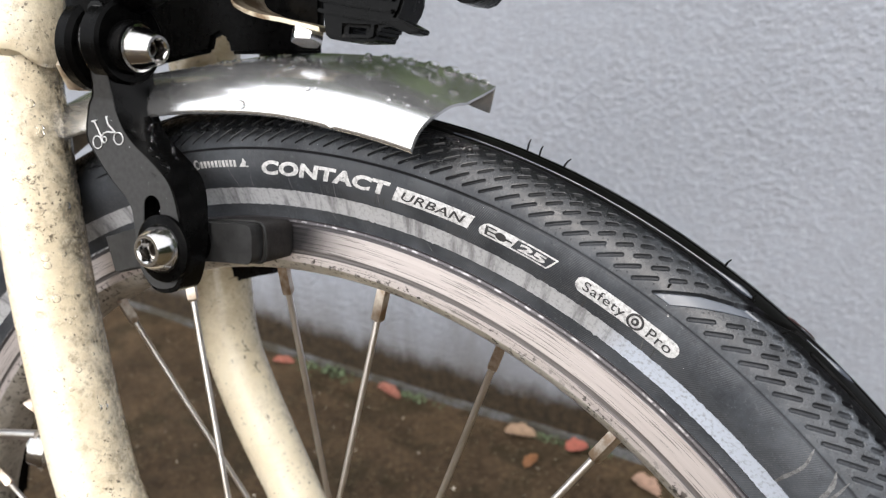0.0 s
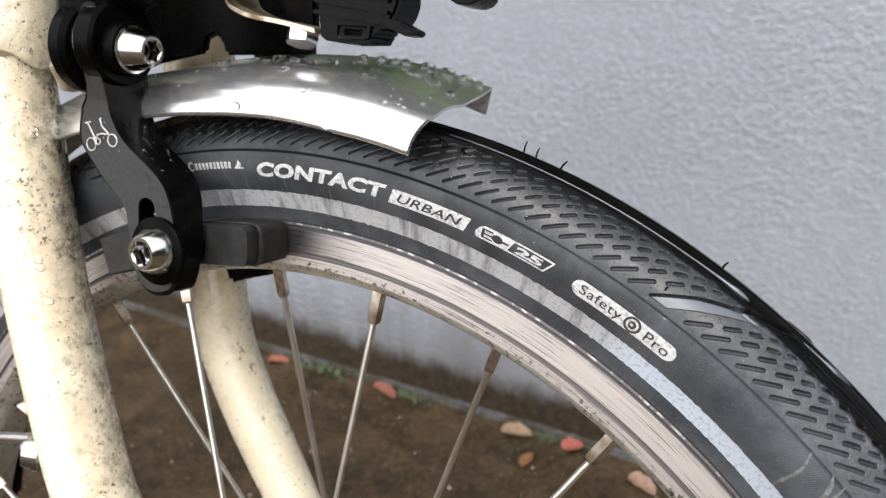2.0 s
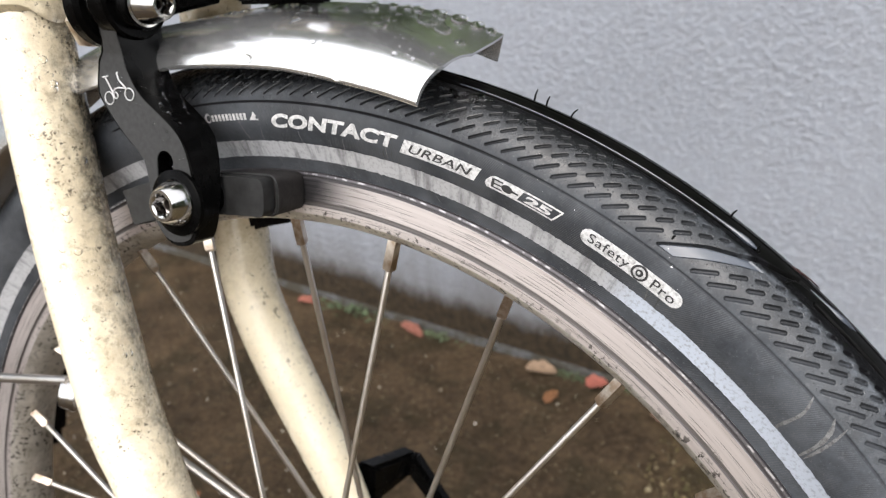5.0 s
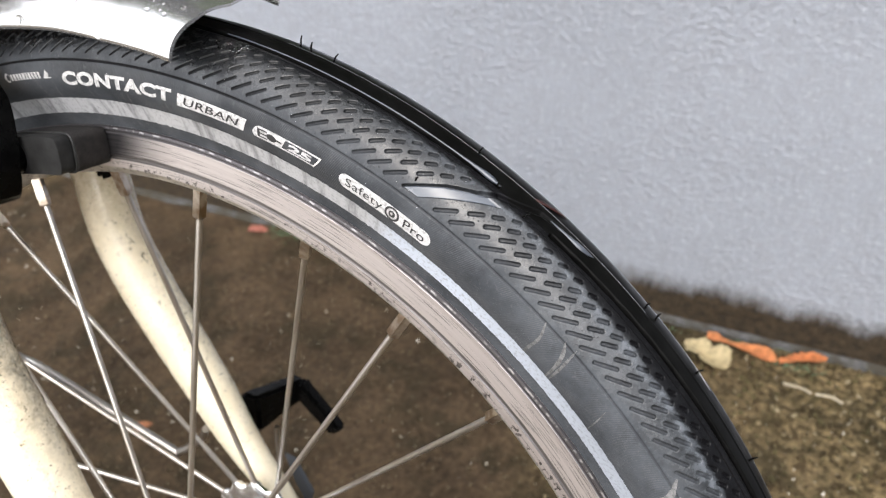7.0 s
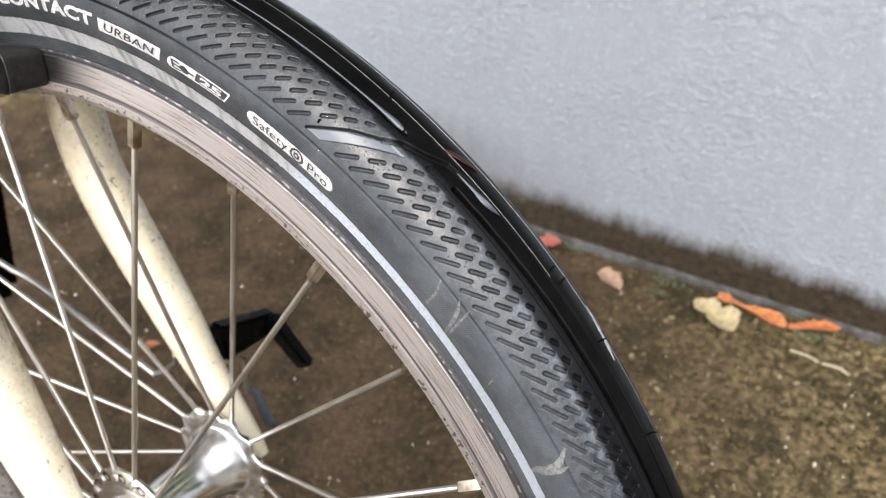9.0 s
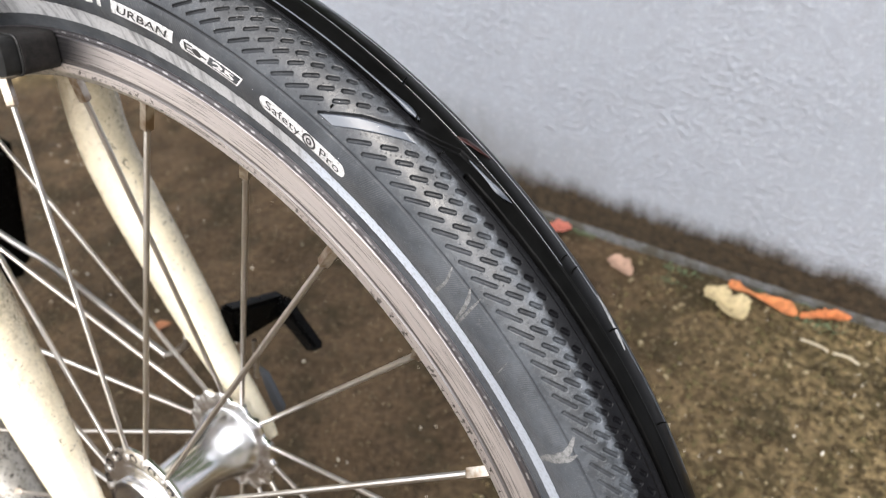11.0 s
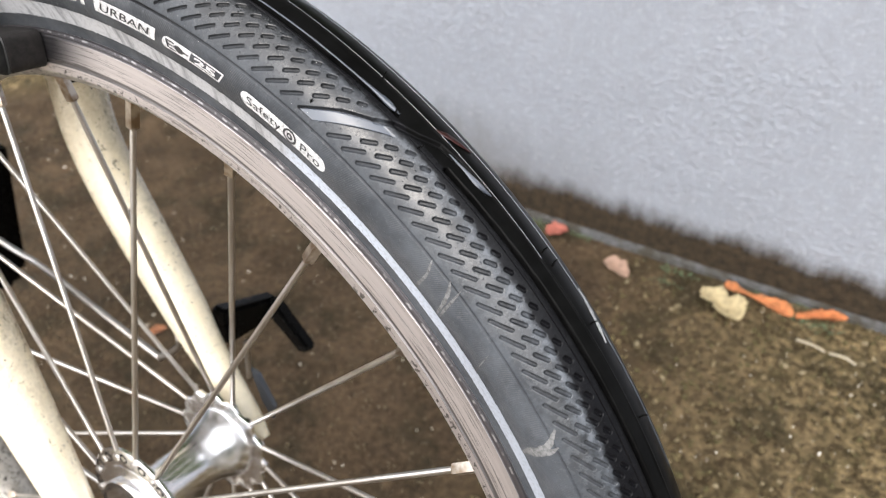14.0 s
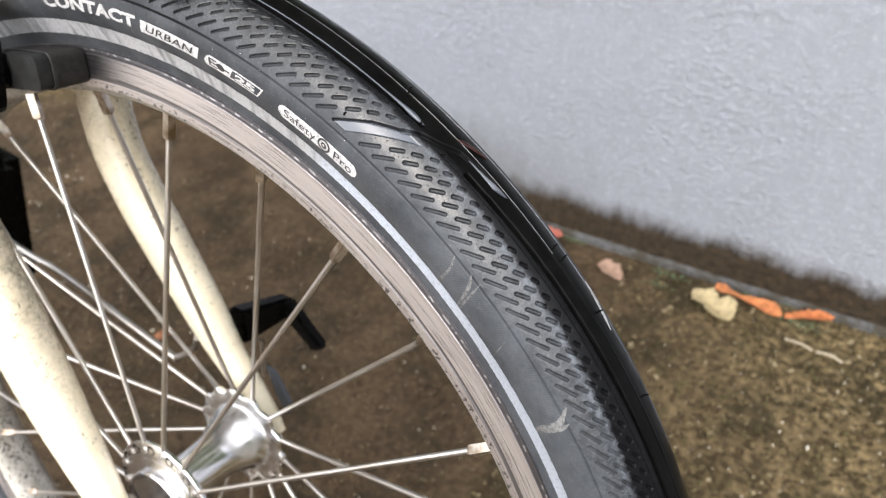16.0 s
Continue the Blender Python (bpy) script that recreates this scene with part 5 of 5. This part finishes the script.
part("bracket_nut", lathe([(0.0034, -0.0015, 6), (0.0037, -0.001, 6), (0.0037, 0.002, 6), (0.0034, 0.0025, 6)], along((-0.0051, -0.0130, 0.2298), (0.1, -0.3, -1)), 36), HUB, lamp, "bright steel nut")

# mudguard stays
stay = part("mudguard_stay", sweep([(-0.2300, -0.0300, 0.0560), (-0.1283, -0.0320, 0.0890), (-0.0900, -0.0320, 0.0990)], 0.0017, 12), SPOKE, bicycle, "thin steel mudguard stay")
cone_bolt("stay_bolt", along((-0.0905, -0.0300, 0.0935), (-0.75, -0.6, 0.1)), 0.0058, 0.0048, 0.0040, stay)
part("mudguard_stay", sweep(spline([(-0.2600, 0.060, 0.0220), (-0.1967, 0.060, 0.0136), (-0.1714, 0.060, 0.0106), (-0.0900, 0.060, -0.0095), (-0.0800, 0.060, -0.0100), (-0.0651, 0.060, 0.0023), (-0.0500, 0.050, 0.0200)], 6), 0.0017, 12), SPOKE, bicycle, "thin bent steel mudguard stay")

# wheel hook on the far fork end
def corner_block(near, far, bevel):
    """A block between two four-cornered ends."""
    bm = bmesh.new()
    a, b = [bm.verts.new(p) for p in near], [bm.verts.new(p) for p in far]
    bm.faces.new(a), bm.faces.new(b)
    for k in range(4):
        bm.faces.new((a[k], a[(k + 1) % 4], b[(k + 1) % 4], b[k]))
    bmesh.ops.recalc_face_normals(bm, faces=bm.faces)
    bmesh.ops.bevel(bm, geom=bm.edges[:], offset=bevel, segments=2, affect="EDGES", clamp_overlap=True)
    return bm


hook = part("wheel_hook", corner_block([(-0.034, 0.055, 0.0235), (-0.022, 0.055, 0.0235), (-0.0225, 0.055, 0.0425), (-0.032, 0.055, 0.0425)], [(-0.0275, 0.084, 0.024), (-0.0185, 0.084, 0.026), (-0.0165, 0.084, 0.0375), (-0.0245, 0.084, 0.0385)], 0.0016), PLASTIC, bicycle, "black plastic wheel hook")
part("hook_arm", corner_block([(-0.0250, 0.0775, 0.0335), (-0.0250, 0.0845, 0.0335), (-0.0165, 0.0845, 0.0385), (-0.0165, 0.0775, 0.0385)], [(-0.0045, 0.0815, 0.0105), (-0.0045, 0.0880, 0.0105), (0.0020, 0.0880, 0.0150), (0.0020, 0.0815, 0.0150)], 0.0014), PLASTIC, hook)

# steel rod and end plate at the far fork end
part("hook_rod", sweep([(-0.0185, 0.062, 0.0240), (-0.0188, 0.062, 0.0030)], 0.0012, 10), SPOKE, bicycle)
part("end_plate", slab([(-0.0085, 0.0190), (-0.0030, 0.0180), (0.0060, 0.0030), (0.0035, -0.0060), (-0.0030, 0.0040)], 0.0530, 0.0550, 0.0006), DULLALLOY, bicycle, "grey alloy fork end plate")

# pedal behind the wheel
pedal = part("pedal", block((0.085, 0.050, 0.125), Matrix.Translation((-0.352, 0.105, -0.020)) @ pose(0, 0, 0, 0, 8, 0), 0.012), PLASTIC, bicycle, "black folding pedal")


# ---------------------------------------------------------------- rain drops
def drop_mesh():
    bm = bmesh.new()
    bmesh.ops.create_icosphere(bm, subdivisions=2, radius=1.0)
    for v in bm.verts:
        v.co.z = v.co.z * 0.42 + 0.08
    me = bpy.data.meshes.new("water_drop")
    bm.to_mesh(me)
    bm.free()
    me.materials.append(WATER)
    me.polygons.foreach_set("use_smooth", np.ones(len(me.polygons), dtype=bool))
    return me


DROP = drop_mesh()


def drops(name, spots, parent, label):
    bm = bmesh.new()
    for place, normal, size in spots:
        k = len(bm.verts)
        bm.from_mesh(DROP)
        bm.verts.ensure_lookup_table()
        m = along(place, normal) @ Matrix.Diagonal((size, size, size, 1))
        for v in bm.verts[k:]:
            v.co = m @ v.co
    return tagged(part(name, bm, WATER, parent, label), kind="stuff")


rng = random.Random(11)
spots = []
for _ in range(60):
    t, k = rng.uniform(80.5, 108), rng.uniform(0.22, 0.62)
    p, n = on_guard(t, k)
    spots.append((p, n, rng.choice((0.0003, 0.0004, 0.0005, 0.0007))))
for _ in range(34):
    t, k = rng.uniform(80.5, 104), rng.uniform(0.66, 0.80)
    p, n = on_guard(t, k)
    spots.append((p, n, rng.choice((0.0006, 0.0008, 0.0011, 0.0015, 0.0020))))
for t, k, size in ((81.0, 0.855, 0.0016), (82.1, 0.865, 0.0022), (83.6, 0.86, 0.0025), (85.2, 0.865, 0.0023), (86.9, 0.86, 0.0017), (87.8, 0.865, 0.0014), (89.0, 0.86, 0.0016), (90.6, 0.865, 0.0013), (84.6, 0.74, 0.0030), (83.0, 0.72, 0.0024), (94.2, 0.05, 0.0016), (92.0, 0.42, 0.0014), (86.0, 0.50, 0.0022), (88.5, 0.24, 0.0005)):
    p, n = on_guard(t, k)
    spots.append((p, n, size))
drops("rain_water", [s for s in spots if s[2] < 0.0012], guard, "fine clear rain beads")
for place, normal, size in spots:
    if size >= 0.0012:
        bead = part("water_drop", DROP, None, guard)
        bead.matrix_local = along(place, normal) @ Matrix.Diagonal((size, size * 0.8, size, 1))
spots = []
for _ in range(170):
    z = rng.uniform(0.163, 0.226)
    x = float(np.interp(z, [0.163, 0.178, 0.187, 0.192, 0.199, 0.2055, 0.213, 0.2278], [-0.0262, -0.0243, -0.0272, -0.0321, -0.0432, -0.0495, -0.0510, -0.0556]))
    if rng.random() < 0.7:
        depth = float(np.interp(z, [0.170, 0.195, 0.220], [-0.0300, -0.0245, -0.0215]))
        spots.append((Vector((x - 0.0002, rng.uniform(-0.0360, depth), z)), Vector((1, -0.2, 0.2)), rng.choice((0.0003, 0.0004, 0.0006))))
    else:
        spots.append((Vector((x - rng.uniform(0.001, 0.008), -0.0371, z)), Vector((0, -1, 0)), rng.choice((0.0003, 0.0004))))
drops("rain_water", spots, arm, "fine clear rain beads")
spots = []
for _ in range(34):
    z, a = rng.uniform(0.10, 0.205), radians(rng.uniform(-62, 8))
    x = float(np.interp(z, [p[1] for p in reversed(NEAR_BLADE)], [p[0] for p in reversed(NEAR_BLADE)]))
    n = Vector((math.cos(a), math.sin(a), 0.1))
    spots.append((Vector((x, -0.0300, z)) + n * 0.0119, n, rng.choice((0.0005, 0.0008, 0.0012))))
drops("rain_water", spots, blades[0], "clear rain beads")
spots = []
for k in range(190):
    t, w = (rng.uniform(56, 106), rng.uniform(-0.031, -0.009)) if k < 160 else (rng.gauss(78.6, 0.8), rng.gauss(-0.0104, 0.0010))
    p = Vector(on_tyre(t, w))
    n = (Vector(on_tyre(t, w, 0.001)) - p).normalized()
    spots.append((p, n, rng.choice((0.00010, 0.00014, 0.00020)) if k < 160 else rng.choice((0.0003, 0.0005, 0.0008))))
drops("rain_water", spots, tyre, "fine clear rain beads on rubber")

# ---------------------------------------------------------------- grit, leaves and twigs on the ground
GRIT = material("pale_grit", (0.58, 0.55, 0.47), 0.6, build=lambda n: n.color(n.ramp(n.add("ShaderNodeNewGeometry").outputs["Random Per Island"], (0.0, (0.22, 0.19, 0.14)), (0.5, (0.48, 0.44, 0.36)), (1.0, (0.74, 0.71, 0.64)))))
DARKGRIT = material("brown_grit", (0.085, 0.062, 0.032), 0.8)


def scatter(name, count, sizes, mat, seed, label, x0, x1, y0, y1):
    r = random.Random(seed)
    src = bmesh.new()
    bmesh.ops.create_icosphere(src, subdivisions=1, radius=1.0)
    base = [v.co.copy() for v in src.verts]
    tris = [[v.index for v in f.verts] for f in src.faces]
    src.free()
    verts, faces = [], []
    for _ in range(count):
        x, y = r.uniform(x0, x1), r.uniform(y0, y1)
        s = r.choice(sizes) * r.uniform(0.7, 1.2)
        turn = Euler((r.random() * 6, r.random() * 6, r.random() * 6)).to_matrix()
        q = Vector((r.uniform(0.7, 1.3), r.uniform(0.7, 1.2), r.uniform(0.45, 0.8)))
        k = len(verts)
        for c in base:
            p = turn @ Vector((c.x * q.x, c.y * q.y, c.z * q.z)) * s * (1 + 0.18 * noise.noise(c * 2 + Vector((k, 0, 0))))
            verts.append((x + p.x, y + p.y, max(p.z, -s) + s * 0.35))
        faces += [[k + i for i in t] for t in tris]
    return tagged(new(name, mesh_from(name, verts, faces, [mat])), label, "grit", kind="stuff")


scatter("pale_grit", 700, (0.0004, 0.0005, 0.0007, 0.0009, 0.0013), GRIT, 3, "pale grit scattered on the wet ground", -0.9, 0.6, -0.05, 0.45)
scatter("pale_grit", 240, (0.0005, 0.0007, 0.0009, 0.0011), GRIT, 13, "pale grit scattered on the moss", 0.06, 0.45, 0.10, 0.42)
scatter("brown_grit", 9000, (0.0005, 0.0007, 0.0010, 0.0014), DARKGRIT, 5, "brown crumbs of moss and soil on the ground", -0.8, 0.55, -0.05, 0.455)



def clump_nodes(n):
    geometry = n.add("ShaderNodeNewGeometry").outputs
    c = n.ramp(geometry["Random Per Island"], (0.0, (0.050, 0.036, 0.019)), (0.35, (0.10, 0.074, 0.038)), (0.6, (0.12, 0.105, 0.048)), (0.85, (0.20, 0.15, 0.08)), (1.0, (0.36, 0.30, 0.19)))
    c = n.mix(n.ramp(n.noise(700, 3), (0.35, 0.0), (0.65, 0.6)), c, (0.03, 0.021, 0.010))
    n.color(n.mix(n.ramp(n.noise(17, 5, 0.68, geometry["Position"]), (0.40, 0.60), (0.50, 0.0)), c, (0.026, 0.022, 0.011)))


CLUMP = material("moss_clump", (0.1, 0.07, 0.03), 0.85, build=clump_nodes, Specular_IOR_Level=0.15)
scatter("moss_clump", 9000, (0.0008, 0.0012, 0.0017, 0.0024), CLUMP, 8, "golden brown clumps of moss on the ground", 0.03, 0.62, 0.02, 0.455)


def leaf(name, at, size, turn, color, label, curl=0.25, width=0.45, lobes=0.0, seed=1, outline=None):
    """A fallen leaf: a curled blade with a midrib and a short stalk."""
    r = random.Random(seed)
    n, m = 26, 6
    verts, faces = [], []
    for i in range(n + 1):
        u = i / n
        half = width * (math.sin(math.pi * u ** 0.8) ** 0.8) * (1 + lobes * math.sin(u * 16)) + 0.01
        if outline:
            half = float(np.interp(u, *zip(*outline))) * (1 + 0.25 * noise.noise((u * 9, seed, 0)) + 0.35 * noise.noise((u * 31, seed, 4)))
        for j in range(m + 1):
            v = j / m * 2 - 1
            x = (u - 0.5) + lobes * 0.1 * abs(v)
            z = 0.05 + curl * v * v * half + 0.06 * curl * math.sin(7 * u + 2 * v) + 0.05 * (0.5 + 0.5 * noise.noise((u * 4, v * 3, seed)))
            z -= 0.03 * (1 - abs(v)) if abs(v) < 0.2 else 0
            verts.append((x, v * half, z))
    for i in range(n):
        for j in range(m):
            k = i * (m + 1) + j
            faces.append((k, k + m + 1, k + m + 2, k + 1))
    mat = material(name + "_blade", color, 0.55, build=lambda nd: (nd.color(nd.mix(nd.ramp(nd.noise(9, 5, 0.7), (0.35, 0.0), (0.7, 1.0)), color, tuple(c * 0.45 for c in color))), nd.bump(nd.noise(30, 4), 0.02, 0.5)))
    ob = tagged(new(name, mesh_from(name, verts, faces, [mat])), label, "leaf", "fallen leaves along the wall")
    s = ob.modifiers.new("thickness", "SOLIDIFY")
    s.thickness = 0.012
    ob.matrix_world = Matrix.Translation((at[0], at[1], 0.0006)) @ pose(0, 0, 0, r.uniform(-3, 3), r.uniform(-3, 3), turn) @ Matrix.Diagonal((size, size, size, 1))
    return ob


leaf("orange_leaf", (0.150, 0.443), 0.060, -9, (0.66, 0.24, 0.085), "curled bright orange leaf by the wall foot", 0.45, 0.13, 0.0, 2, [(0, 0.03), (0.1, 0.085), (0.2, 0.05), (0.36, 0.045), (0.55, 0.085), (0.8, 0.10), (0.95, 0.06), (1, 0.01)])
leaf("orange_leaf", (0.200, 0.446), 0.040, 24, (0.66, 0.22, 0.075), "curled bright orange leaf by the wall foot", 0.6, 0.15, 0.0, 3, [(0, 0.03), (0.3, 0.12), (0.6, 0.15), (0.85, 0.08), (1, 0.01)])
leaf("yellow_leaf", (0.124, 0.424), 0.046, -30, (0.62, 0.50, 0.28), "pale yellow dry leaf on the moss", 0.5, 0.30, 0.0, 4, [(0, 0.03), (0.08, 0.10), (0.25, 0.26), (0.42, 0.24), (0.5, 0.20), (0.65, 0.30), (0.85, 0.28), (1, 0.05)])
leaf("pink_leaf", (0.029, 0.430), 0.030, -30, (0.50, 0.32, 0.23), "faded pink leaf on the moss", 0.4, 0.30, 0.15, 5)
leaf("red_leaf", (-0.043, 0.455), 0.022, 40, (0.55, 0.17, 0.12), "small red leaf by the wall foot", 0.4, 0.42, 0.15, 6)
leaf("peach_leaf", (-0.099, 0.452), 0.031, 5, (0.46, 0.31, 0.20), "pale peach leaf by the wall foot", 0.4, 0.34, 0.1, 7)
leaf("orange_leaf", (-0.252, 0.459), 0.034, -20, (0.42, 0.16, 0.11), "small orange leaf by the wall foot", 0.4, 0.22, 0.1, 8)
leaf("orange_leaf", (-0.393, 0.460), 0.026, 10, (0.46, 0.16, 0.11), "small orange leaf by the wall foot", 0.4, 0.28, 0.1, 9)
leaf("brown_leaf", (-0.293, 0.170), 0.016, 60, (0.40, 0.16, 0.07), "scrap of brown leaf on wet ground", 0.4, 0.35, 0.1, 10)
leaf("brown_leaf", (-0.075, 0.418), 0.022, 80, (0.34, 0.15, 0.06), "scrap of brown leaf on wet ground", 0.4, 0.25, 0.1, 11)


def sprig(at, size, seed, count=70):
    """A tuft of small green moss leaves."""
    r = random.Random(seed)
    verts, faces = [], []
    for _ in range(count):
        a, tilt, ln = r.random() * 6.3, r.uniform(0.2, 1.1), size * r.uniform(0.10, 0.24)
        d = Vector((math.cos(a) * math.cos(tilt), math.sin(a) * math.cos(tilt), math.sin(tilt)))
        s = Vector((-math.sin(a), math.cos(a), 0)) * ln * 0.28
        o = Vector((r.gauss(0, 0.5) * size, r.gauss(0, 0.14) * size, 0))
        k = len(verts)
        verts += [o, o + d * ln * 0.5 + s, o + d * ln, o + d * ln * 0.5 - s]
        faces.append((k, k + 1, k + 2, k + 3))
    ob = tagged(new("moss_tuft", mesh_from("moss_tuft", verts, faces, [MOSS], smooth=False)), "small green tuft of moss by the wall", "moss", "moss tufts along the wall")
    ob.location = (at[0], at[1], 0.0)
    return ob


MOSS = material("green_moss", (0.085, 0.112, 0.058), 0.9)
for i, (x, y, size) in enumerate(((-0.225, 0.462, 0.030), (-0.33, 0.466, 0.040), (-0.36, 0.467, 0.030), (-0.075, 0.457, 0.022), (-0.055, 0.456, 0.014), (0.079, 0.449, 0.018), (0.075, 0.432, 0.014), (0.196, 0.436, 0.020), (0.150, 0.455, 0.014), (-0.02, 0.459, 0.016), (0.185, 0.458, 0.014))):
    sprig((x, y), size, i)


def twig(points, radius, color):
    ob = part("twig", sweep(spline(points, 6), radius, 8), material("dry_twig", color, 0.8))
    return tagged(ob, "pale dry twig lying on the moss", "twig", "twigs on the moss")


twig([(0.188, 0.413, 0.002), (0.202, 0.411, 0.003), (0.210, 0.409, 0.002)], 0.0009, (0.38, 0.33, 0.24))
twig([(0.213, 0.409, 0.002), (0.224, 0.409, 0.003), (0.233, 0.406, 0.002)], 0.0010, (0.38, 0.33, 0.24))


def scrap(theta, w0, w1, color, label):
    """A scrap of wet leaf stuck on the tyre's crown."""
    rows = []
    bm = bmesh.new()
    for i in range(9):
        u = i / 8
        half = 0.45 * math.sin(math.pi * (0.1 + 0.8 * u)) * (1 + 0.4 * noise.noise((u * 7, w0 * 900, 2)))
        rows.append([bm.verts.new(BIKE @ Vector(on_tyre(theta - 2.0 * u + k * half, w0 + (w1 - w0) * u, 0.0003 + 0.0003 * abs(noise.noise((u * 9, k, 1)))))) for k in (-1, 0, 1)])
    for a, b in zip(rows, rows[1:]):
        for k in (0, 1):
            bm.faces.new((a[k], b[k], b[k + 1], a[k + 1]))
    ob = part("leaf_scrap", bm, material("wet_leaf_scrap", color, 0.35))
    ob.modifiers.new("thickness", "SOLIDIFY").thickness = 0.0002
    return tagged(ob, label, "leaf")


scrap(55.7, -0.0013, 0.0034, (0.030, 0.007, 0.006), "dark red scrap of wet leaf stuck on the tyre")
